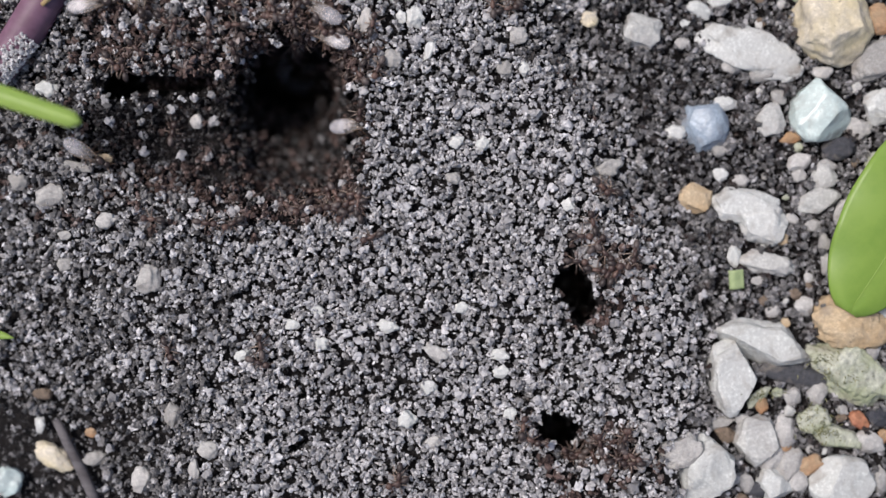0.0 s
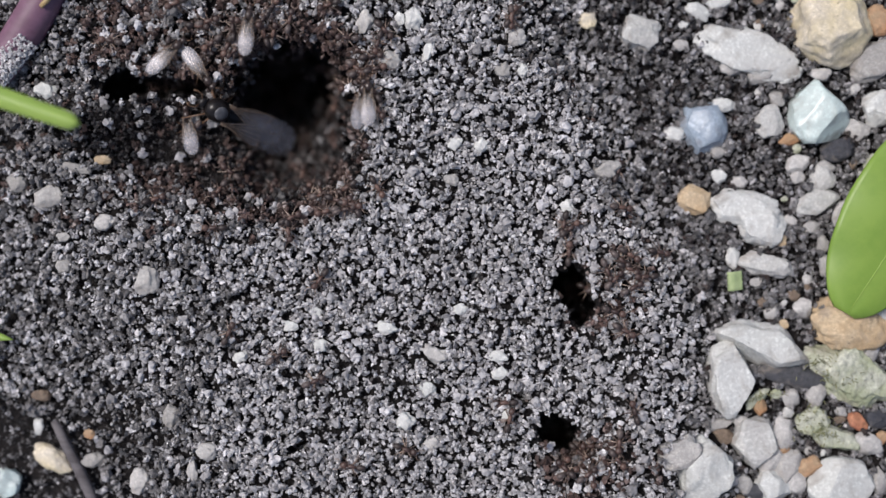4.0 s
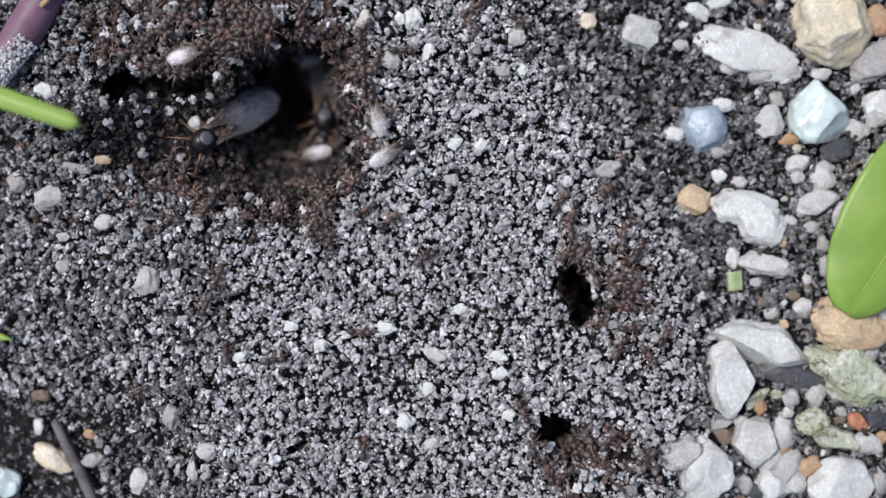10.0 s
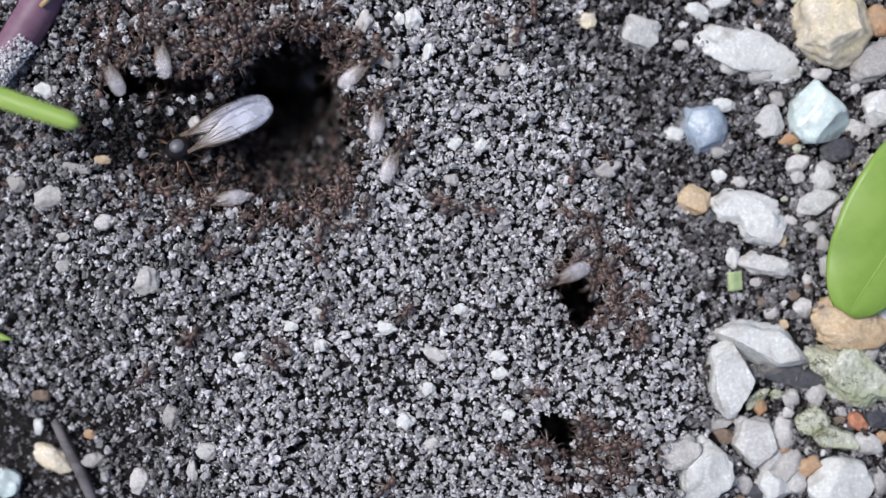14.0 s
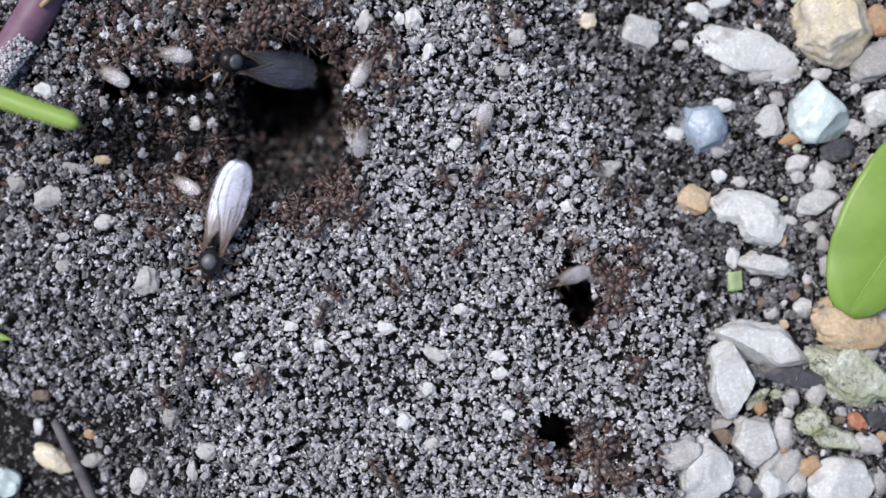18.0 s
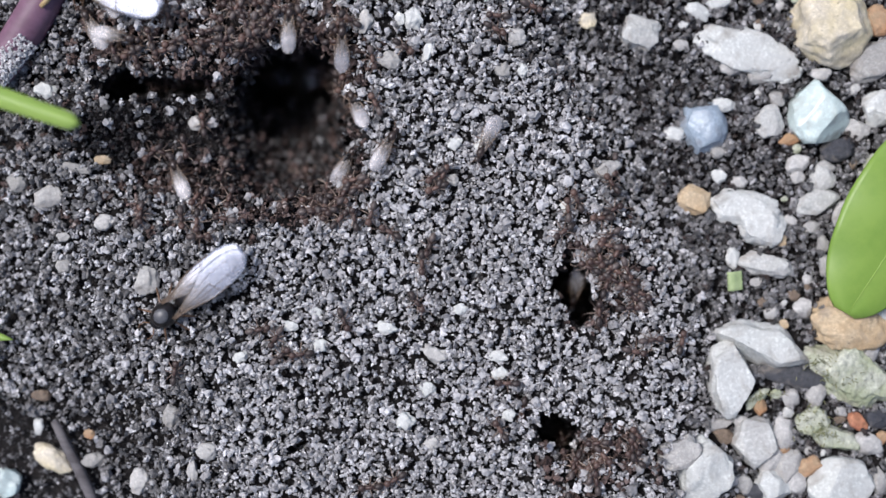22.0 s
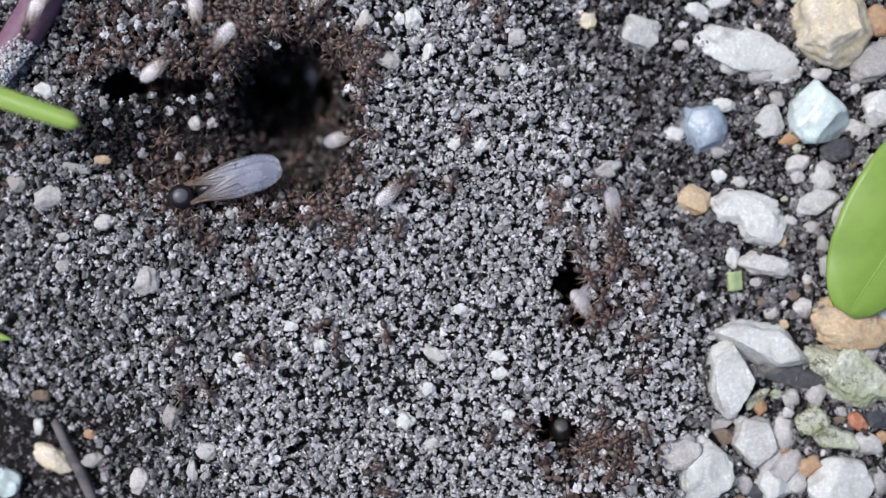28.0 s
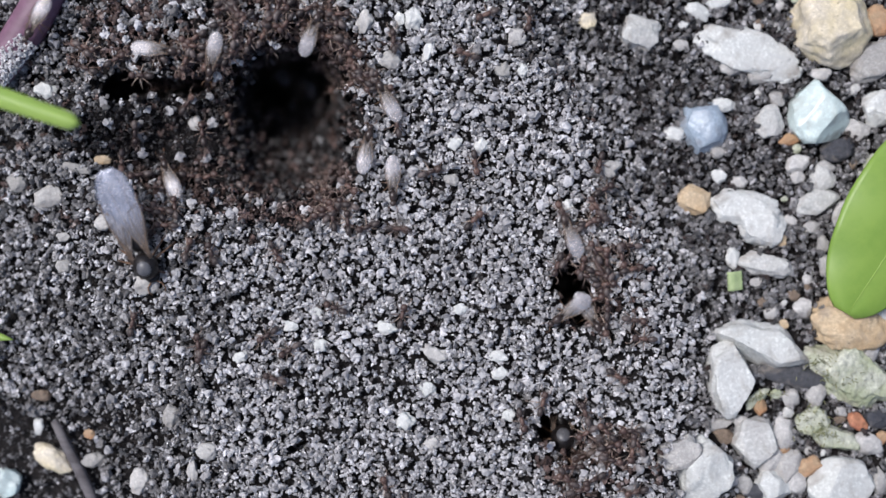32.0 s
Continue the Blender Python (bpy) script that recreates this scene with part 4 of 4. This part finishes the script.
QUEEN_C = [(0, 545, 160, 560, 60, -200), (22.6, 545, 180, 545, 80, -170), (23.5, 545, 275, 520, 140, -180, 10, 70), (24.0, 514, 330, 530, 200, -150, 5, 90), (24.4, 494, 322, 545, 210, -140, 5, 90), (25.2, 440, 325, 590, 260, -128, 10, 80), (25.5, 440, 325, 599, 255, -125, 10, 75), (27.5, 317, 348, 485, 298, -30), (28.0, 322, 350, 490, 298, -30),
           (28.5, 317, 356, 478, 290, -28), (29.0, 279, 361, 450, 308, -24), (29.5, 267, 369, 420, 288, -22), (30.0, 265, 391, 391, 275, -16), (30.5, 248, 416, 366, 275, -8), (31.0, 248, 436, 262, 275, 0, 14), (31.5, 250, 448, 244, 287, 0, 14), (32.0, 263, 466, 210, 305, 0, 14)]
QUEEN_D = [(0, 990, 745, 985, 690, -150), (26.3, 990, 745, 985, 690, -150), (27.8, 990, 766, 984, 700, -60, 0, 75), (30.0, 997, 782, 992, 710, -40, 0, 75), (32.0, 994, 784, 990, 710, -38, 0, 75)]
# seconds, x, y, bearing of the head and, where needed, the height
MALES = [
    [(0, 155, 276, 330), (0.4, 174, 300, 340), (0.8, 170, 288, 5), (1.6, 172, 281, 20), (2.0, 188, 287, 45), (2.4, 220, 264, 55), (2.8, 261, 246, 25), (3.2, 279, 232, 5), (3.5, 297, 231, 5), (4.2, 350, 220, 120), (5.0, 420, 150, 60, -110), (6.5, 520, 140, 20, -170), (32, 525, 140, 20, -180)],
    [(0, 250, 5, 270), (0.4, 277, 30, 285), (0.8, 275, 76, 285), (1.2, 309, 105, 265), (1.5, 318, 125, 330, -20), (1.7, 330, 140, 400, -40), (2.6, 450, 150, 10, -130), (4, 530, 150, 0, -190), (32, 530, 155, 0, -190)],
    [(0, 168, 12, 10), (0.4, 216, 6, 5), (1.0, 300, -20, 330), (1.4, 380, 10, 300), (1.6, 394, 36, 290), (2.0, 382, 44, 275), (2.4, 370, 52, 268), (2.5, 345, 76, 345), (2.6, 330, 90, 55), (2.8, 277, 122, 50), (3.2, 299, 98, 45), (3.5, 291, 98, 45), (5.5, 350, 95, 25), (6, 345, 95, 20), (9, 346, 95, 20), (11, 343, 90, 20), (11.8, 335, 85, 20), (12.0, 323, 86, 40), (12.2, 307, 108, 50), (12.5, 305, 104, 95), (13.0, 298, 95, 95), (14.0, 288, 92, 100), (14.5, 281, 80, 105), (16.5, 350, 98, 160), (17.0, 338, 92, 170), (17.5, 312, 94, 172), (18.5, 290, 97, 170), (18.8, 290, 92, 165), (19.0, 262, 78, 150), (19.5, 197, 42, 175), (20.0, 186, 47, 165), (20.5, 191, 54, 150), (21.0, 153, 47, 115), (21.6, 120, -50, 105), (32, 60, -160, 105)],
    [(0, 630, 226, 5), (0.4, 612, 219, 10), (0.8, 620, 212, 350), (1.2, 613, 226, 5), (1.6, 610, 246, 60), (2.0, 640, 236, 95), (2.4, 644, 196, 95), (2.8, 642, 172, 85), (3.5, 638, 178, 80), (5.5, 655, 180, 95), (7, 661, 184, 110), (8, 660, 188, 112), (9, 661, 195, 112), (10, 665, 197, 105), (12, 667, 201, 95), (13, 670, 206, 80), (14.5, 668, 204, 85), (16.5, 640, 222, 80), (18, 640, 230, 85), (18.6, 660, 210, 95), (19, 676, 200, 98), (20, 670, 220, 110), (21, 678, 228, 110), (22, 683, 262, 60), (23, 697, 266, 40), (23.6, 690, 258, 20), (24, 684, 250, 10), (25.5, 692, 246, 355), (27.5, 698, 327, 35), (28.5, 705, 332, 65), (29, 706, 324, 100), (29.5, 713, 312, 110), (30, 713, 294, 115), (30.5, 700, 238, 95), (31, 670, 178, 105), (31.5, 686, 163, 118), (32, 684, 174, 118)],
    [(0, 570, 150, 10, -150), (1.5, 580, 160, 30, -110), (2.0, 606, 170, 60, -40), (2.4, 634, 114, 70), (2.8, 636, 120, 100), (3.5, 640, 140, 100), (5.5, 690, 285, 35), (6, 690, 282, 35), (9, 695, 268, 35), (11, 694, 266, 35), (12.4, 668, 262, 70), (13, 668, 274, 85), (13.5, 695, 275, 75), (14, 696, 280, 70), (14.5, 680, 300, 40), (16.5, 620, 230, 95, -10), (19, 622, 236, 120), (20, 634, 235, 110), (22, 632, 192, 115), (22.5, 638, 195, 120), (23, 642, 187, 170), (23.5, 650, 226, 150), (24, 662, 277, 100), (24.5, 655, 230, 90), (25, 640, 182, 80), (25.5, 640, 196, 100), (27.5, 616, 234, 25), (28, 620, 240, 20), (29, 625, 240, 30), (30, 638, 250, 70), (31, 648, 262, 75), (32, 650, 262, 80)],
    [(0, 560, 120, 0, -170), (11.5, 580, 100, 20, -90), (12.2, 620, 122, 25, -10), (12.5, 645, 120, 25), (13, 645, 119, 28), (14.5, 638, 126, 45), (16.5, 648, 124, 55), (18, 650, 114, 60), (19, 640, 126, 40), (20, 643, 121, 35), (20.5, 618, 104, 60), (21, 621, 77, 95), (21.5, 614, 79, 88), (22.5, 600, 77, 100), (23, 586, 49, 155), (23.5, 547, 22, 160), (24.3, 512, 30, 160), (25, 465, 45, 200), (25.5, 420, 58, 215), (27.5, 394, 66, 225), (28, 388, 78, 230), (29, 382, 84, 235), (30, 386, 84, 240), (31, 383, 94, 245), (32, 378, 104, 258)],
    [(0, 760, -160, 260), (14.0, 756, -120, 265), (15.6, 752, -20, 268), (16.5, 756, 50, 255), (17, 777, 110, 300), (17.5, 859, 186, 285), (18, 851, 228, 255), (19, 862, 246, 250), (20, 879, 220, 275), (21, 868, 232, 260), (22, 860, 250, 245), (22.6, 878, 262, 270), (23, 882, 270, 275), (24, 886, 275, 290), (24.6, 889, 309, 270), (25, 888, 328, 285), (25.3, 905, 340, 310), (25.5, 928, 351, 320), (27.5, 1036, 372, 340), (28, 1086, 381, 280), (28.5, 1160, 428, 318), (29, 1213, 503, 258), (29.5, 1201, 460, 292), (30, 1129, 394, 340), (30.5, 985, 436, 380), (30.9, 1010, 505, 330, -40), (31.6, 1012, 500, 400, -40), (32, 1007, 411, 472)],
    [(0, 1012, 520, 60, -120), (6.5, 1010, 520, 60, -120), (7.5, 1002, 498, 55, 55), (9, 1006, 498, 55, 62), (9.6, 1012, 520, 60, -60), (12, 1012, 520, 60, -80), (12.4, 1012, 520, 130, -80), (13, 1016, 486, 195, 66), (14, 998, 490, 205, 74), (14.5, 1002, 492, 205, 74), (16.5, 996, 492, 205, 74), (18.5, 998, 494, 200, 74), (19, 1030, 474, 240, 60), (19.5, 1038, 446, 260, 64), (19.8, 1024, 500, 255, -20), (20, 1016, 512, 255, -60), (20.5, 1018, 510, 250, -60), (21, 1038, 468, 240, 60), (21.6, 1022, 500, 260, 0), (24, 1014, 520, 260, -120), (32, 1012, 520, 240, -140)],
    [(0, 570, 240, 200, -120), (7.4, 600, 240, 210, -115), (8, 602, 272, 250, -30), (8.5, 586, 266, 245, -40), (9, 555, 276, 215, -60), (9.5, 543, 277, 195, -65), (10.5, 551, 271, 190, -62), (11.5, 533, 281, 170, -62), (11.8, 507, 273, 150, -62), (12, 485, 271, 125, -62), (12.2, 474, 258, 115, -62), (12.5, 560, 290, 75, -62), (12.8, 578, 310, 60, -62), (14, 580, 290, 100, -100), (16.5, 540, 300, 300, -80), (17, 530, 322, 310, -40), (17.6, 550, 290, 350, -110), (32, 540, 250, 170, -190)],
    [(0, 560, 240, 200, -150), (11.2, 540, 330, 200, -90), (11.8, 474, 370, 200, -20), (12, 479, 372, 175, -16), (12.2, 463, 376, 140, -10), (12.5, 443, 362, 145, -12), (12.7, 436, 352, 140, -14), (13, 460, 360, 120, -14), (13.5, 418, 346, 195, -14), (14, 392, 355, 190, -12), (14.5, 352, 362, 155, -12), (16.5, 310, 324, 150, -20), (18.5, 330, 322, 150, -20), (18.8, 345, 324, 155, -20), (19, 322, 333, 158, -18), (19.5, 319, 332, 150, -18), (20, 328, 332, 125, -18), (21, 327, 330, 118, -18), (22, 318, 314, 112, -20), (23, 338, 320, 95, -20), (23.5, 350, 300, 20, -24), (24, 424, 230, 75, -62), (24.6, 444, 160, 40, -70), (25.2, 520, 160, 0, -170), (32, 530, 160, 0, -190)],
    [(0, 430, 140, 90, -130), (8.8, 430, 150, 160, -110), (9.5, 408, 132, 170, -40), (10, 214, 170, 185, -20), (10.4, 190, 160, 150, -20), (11, 215, 150, 100, -90), (11.6, 225, 155, 45, -120), (12.4, 205, 140, 110, -20), (12.7, 200, 140, 130, -4), (13.5, 190, 135, 120, 0), (15, 200, 100, 110), (16.2, 240, 150, 60, -60), (17, 320, 152, 20, -60), (17.4, 408, 150, 10, -80), (18.5, 560, 120, 300, -80), (18.8, 395, 168, 190, -60), (19, 390, 166, 187, -60), (19.6, 440, 170, 110, -120), (21, 500, 130, 100, -150), (21.5, 380, 110, 45, -60), (22, 210, 66, 350), (22.5, 312, 66, 15), (23, 314, 64, 15), (24, 284, 118, 70), (24.6, 278, 118, 60), (25.5, 279, 114, 45), (27.5, 278, 104, 35), (28, 290, 114, 40), (29, 292, 110, 40), (30, 295, 97, 20), (31, 286, 80, 10), (32, 283, 90, 355)],
    [(0, 500, 250, 180, -190), (30.6, 500, 290, 170, -120), (31, 405, 374, 200, -20), (31.5, 380, 362, 150, -20), (31.75, 350, 345, 130, -24), (32, 302, 312, 112, -28)],
    [(0, 1020, 520, 250, -150), (26, 1015, 520, 250, -150), (27.5, 1000, 525, 235, 20), (28, 1018, 540, 230, 40), (29, 1016, 544, 225, 46), (30, 1010, 549, 220, 48), (31, 1012, 552, 215, 48), (32, 1004, 552, 215, 50)],
    [(0, 1020, 520, 300, -150), (26, 1020, 524, 300, -150), (27.5, 1038, 552, 303, 40), (29, 1043, 558, 302, 46), (32, 1045, 560, 302, 46)],
    [(0, 560, 20, 150), (0.8, 550, 26, 155), (1.2, 552, 30, 150), (2.0, 530, 30, 155), (2.6, 520, 20, 190), (3.5, 400, 60, 230), (4.5, 480, 120, 300, -90), (6, 530, 140, 300, -180), (32, 530, 140, 300, -200)],
    [(0, 340, -120, 280), (25, 345, -60, 285), (27, 350, -10, 280), (27.5, 352, 20, 275), (28, 350, 34, 275), (28.5, 342, 27, 278), (29, 338, 18, 282), (29.7, 330, -50, 300), (32, 330, -140, 320)],
    [(0, 560, 250, 250, -170), (22.8, 580, 230, 270, -110), (23.5, 600, 262, 285, -40), (24, 590, 292, 300, -30), (25, 597, 300, 300, -30), (25.5, 606, 300, 280, -30), (26.5, 570, 250, 200, -140), (32, 540, 200, 190, -190)],
    [(0, 225, 155, 120, -150), (17.2, 222, 150, 130, -110), (18, 190, 128, 150, -10), (19.5, 150, 100, 185), (20, 140, 102, 195), (21, 128, 100, 150), (22.0, 166, 48, 120), (23.0, 130, -30, 125), (24.5, 20, -90, 130), (32, -60, -140, 130)],
    [(0, 450, 160, 60, -150), (19.6, 420, 150, 100, -100), (20.4, 290, 110, 150, -10), (21, 222, 84, 130), (21.6, 190, 40, 120), (22.2, 200, -30, 100), (23.5, 230, -60, 70), (32, 260, -150, 80)],
    [(0, 575, -150, 260), (26, 572, -90, 255), (27.5, 562, 0, 245), (28, 560, 10, 240), (28.6, 572, -40, 230), (32, 600, -160, 225)],
    [(0, 575, 70, 160, 10), (0.5, 570, 74, 155, 0), (1.0, 560, 105, 130, -60), (2.4, 540, 130, 110, -120), (3.5, 540, 140, 80, -150), (5, 530, 150, 60, -190), (32, 530, 150, 60, -190)],
    [(0, 560, 262, 200, -150), (0.4, 558, 266, 240, -130), (0.6, 558, 270, 255, -110), (1.0, 550, 277, 275, -40), (1.5, 522, 284, 295, -40), (2.0, 500, 290, 315, -40), (2.5, 515, 262, 370, -80), (3.2, 530, 200, 430, -150), (32, 530, 170, 70, -160)],
    [(0, 575, 340, 270, -150), (1.4, 575, 335, 270, -120), (1.8, 574, 320, 272, -40), (2.0, 571, 311, 275, -40), (3.0, 580, 304, 280, -40), (3.5, 584, 300, 260, -40), (5.0, 560, 200, 250, -160), (32, 540, 170, 250, -160)],
    [(0, 430, 160, 270, -150), (0.5, 418, 165, 275, -120), (0.8, 410, 158, 275, -50), (1.1, 408, 152, 275, -50), (1.5, 450, 150, 330, -120), (32, 520, 150, 330, -160)],
    [(0, 500, 110, 90, -150), (2.2, 490, 105, 100, -120), (2.7, 462, 72, 95, -10), (3.0, 452, 54, 85), (3.5, 446, 50, 85), (5.5, 412, 60, 75), (6.0, 409, 61, 72), (6.6, 412, 90, 60), (7.5, 440, 140, 20, -120), (11.2, 420, 110, 80, -60), (11.6, 410, 50, 85), (12.0, 407, 34, 82), (12.6, 405, -30, 85), (14.6, 405, -90, 120),
     (15.6, 406, -40, 170), (16.5, 410, 15, 140), (17.0, 412, 38, 125), (17.5, 416, 10, 110), (18.2, 425, -60, 110), (32, 440, -150, 160)],
    [(0, 400, 150, 180, -150), (2.3, 395, 150, 350, -110), (2.8, 366, 116, 355, -10), (3.5, 360, 108, 355), (4.6, 330, 160, 230, -60), (5.4, 240, 155, 220, -130), (32, 225, 155, 220, -160)],
    [(0, 545, 110, 90, -150), (20.1, 540, 105, 90, -120), (20.6, 536, 52, 95, -10), (21, 533, 34, 78), (22, 513, 47, 88), (23, 482, 40, 120), (24, 452, 30, 112), (25, 449, 13, 98), (25.5, 446, -8, 96), (26.8, 440, -110, 95), (32, 440, -170, 95)],
    [(0, 365, -150, 265), (21.5, 365, -90, 265), (22.6, 364, -8, 262), (23, 365, 13, 258), (24, 371, 20, 268), (25, 375, 13, 270), (25.5, 377, 2, 275), (26.6, 384, -80, 300), (32, 390, -170, 300)],
    [(0, 160, -150, 270), (22.6, 160, -80, 270), (23.6, 160, 2, 275), (24, 161, 13, 280), (24.5, 166, -8, 300), (25.4, 175, -80, 320), (32, 180, -160, 320)],
    [(0, 225, 155, 100, -150), (22.9, 228, 150, 70, -120), (23.5, 262, 92, 45), (24, 303, 54, 32), (25, 314, 61, 30), (25.5, 319, 56, 35), (26.4, 340, 0, 60), (27.2, 350, -80, 70), (32, 350, -160, 70)],
    [(0, 560, 250, 200, -150), (18.4, 590, 290, 300, -120), (19, 612, 328, 330, -40), (20, 634, 298, 15, -40), (21, 664, 285, 20), (22, 614, 288, 60, -40), (23, 608, 254, 100, -40), (24, 626, 192, 92, -40), (24.8, 560, 170, 150, -130), (32, 540, 160, 150, -160)],
    [(0, 120, -150, 230), (22.6, 110, -80, 235), (23.6, 82, 0, 250, 94), (24, 73, 13, 255, 94), (25, 50, 30, 255, 88), (25.5, 47, 34, 252, 88), (27.5, 58, 34, 245, 88), (29, 60, 38, 240, 88), (30, 70, 36, 236, 90), (31, 58, 46, 236, 86), (32, 66, 40, 240, 88)],
    [(0, 600, 290, 200, -150), (28.9, 605, 295, 250, -120), (29.5, 655, 318, 320), (30, 686, 317, 295), (31, 691, 330, 273), (32, 696, 324, 270)],
    [(0, 555, 110, 90, -150), (29.2, 552, 105, 95, -110), (29.8, 551, 70, 100, -10), (30.4, 550, 66, 95, -10), (31.2, 552, 64, 75), (32, 555, 54, 70)],
]
# centre x, y, half sizes, number of workers, share that is out from the start
CLUSTERS = [(450, 58, 170, 48, 46, 0.6), (640, 130, 32, 100, 14, 0.5), (575, 358, 75, 30, 20, 0.7), (350, 385, 120, 50, 10, 0.3), (330, 265, 120, 60, 6, 0.3), (220, 110, 70, 30, 6, 0.5),
            (1070, 490, 62, 62, 19, 0.4), (1050, 810, 75, 45, 17, 0.5), (695, 850, 20, 14, 2, 1.0), (480, 640, 30, 40, 2, 0.6), (890, 20, 40, 20, 3, 1.0), (1010, 400, 50, 25, 4, 0.6),
            (1130, 600, 40, 50, 3, 0.5), (760, 330, 150, 110, 5, 0.3), (600, 500, 200, 120, 4, 0.3), (940, 760, 20, 40, 3, 0.6), (330, 620, 130, 70, 3, 0.2), (1085, 330, 30, 50, 3, 0.6)]


def worker_path(rng, cx, cy, rx, ry, out):
    """Rows of a worker that wanders about its place; some come up from the nest first."""
    a, r = rng.uniform(0, 6.28), rng.uniform(0, 1) ** 0.5
    x, y = cx + rx * r * math.cos(a), cy + ry * r * math.sin(a)
    hole = min(((528, 170, -190), (1012, 520, -190), (992, 772, -150)), key=lambda h: math.hypot(h[0] - cx, h[1] - cy))
    bearing = rng.uniform(0, 360)
    rows, t = [], 0.0
    if rng.random() > out:
        t = rng.uniform(0.5, 9.0)
        x, y = hole[0] + rng.uniform(-12, 12), hole[1] + rng.uniform(-12, 12)
        bearing = math.degrees(math.atan2(-(cy - y), cx - x))
        rows = [(0.0, x, y, bearing, hole[2]), (t, x, y, bearing, hole[2])]
        t += 0.5
    calm = rng.uniform(0.2, 0.75)
    while t < 32.9:
        rows.append((min(t, 32.0), x, y, bearing, None))
        home = math.degrees(math.atan2(-(cy - y), cx - x))
        off = math.hypot((x - cx) / rx, (y - cy) / ry)
        turn = rng.normal() * 35
        if off > 0.9:
            turn = (home - bearing + 180) % 360 - 180
        bearing += max(-70, min(70, turn)) if rng.random() > calm * 0.6 or off > 1 else 0
        pace = rng.uniform(18, 48) if (rng.random() > calm or off > 1.4) else rng.uniform(0, 6)
        pace *= 1.5 if off > 2 else 1
        x += pace * math.cos(radians(bearing))
        y -= pace * math.sin(radians(bearing))
        t += 0.7
    return rows


def gait(ant, rows, rate, swing, beat=0.25):
    """Legs swing in two sets of three while the body travels."""
    legs = [o for o in ant.children if o.name.startswith("leg")]
    rest = [o.matrix_local.copy() for o in legs]
    ts = np.arange(0, 32.01, beat)
    px = np.interp(ts, [r[0] for r in rows], [r[1] for r in rows])
    py = np.interp(ts, [r[0] for r in rows], [r[2] for r in rows])
    pace = np.hypot(np.gradient(px, ts), np.gradient(py, ts))
    for k, leg in enumerate(legs):
        sign = 1 if k in (0, 3, 4) else -1
        keys = []
        for i, t in enumerate(ts):
            amp = swing * min(1, 0.08 + pace[i] / 60)
            keys.append((float(t), rest[k] @ pose(0, 0, 0, 0, 0, sign * amp * math.sin(6.28 * rate * t + k // 2))))
        walk(leg, keys)


def motions():
    queen, male, worker = build_queen(), build_male(), build_worker()
    queens = [queen] + [copy_thing(queen, pose(0, 0, 0)) for _ in range(3)]
    for ant, rows in zip(queens, (QUEEN_A, QUEEN_B, QUEEN_C, QUEEN_D)):
        keys = []
        for t, hx, hy, tx, ty, *z in rows:
            keys.append((t, stance(hx, hy, math.degrees(math.atan2(ty - hy, hx - tx)), 60, z[0] if z else None, 9, lean=z[1] if len(z) > 1 else 0, drop=z[2] if len(z) > 2 else 0)))
        walk(ant, keys)
        gait(ant, rows, 1.3, 16)
    males = [male] + [copy_thing(male, pose(0, 0, 0)) for _ in MALES[1:]]
    for ant, rows in zip(males, MALES):
        walk(ant, [(t, stance(x, y, b, 26, z[0] if z else None, 8)) for t, x, y, b, *z in rows])
        gait(ant, rows, 1.1, 18, 0.4)
    rng = np.random.default_rng(21)
    paths = [worker_path(rng, cx, cy, rx, ry, out) for cx, cy, rx, ry, n, out in CLUSTERS for _ in range(n)]
    workers = [worker] + [copy_thing(worker, pose(0, 0, 0)) for _ in paths[1:]]
    for ant, rows in zip(workers, paths):
        walk(ant, [(t, stance(x, y, b, 14, z, 7, -300)) for t, x, y, b, z in rows])
        gait(ant, rows, 0.9, 20, 0.5)


motions()
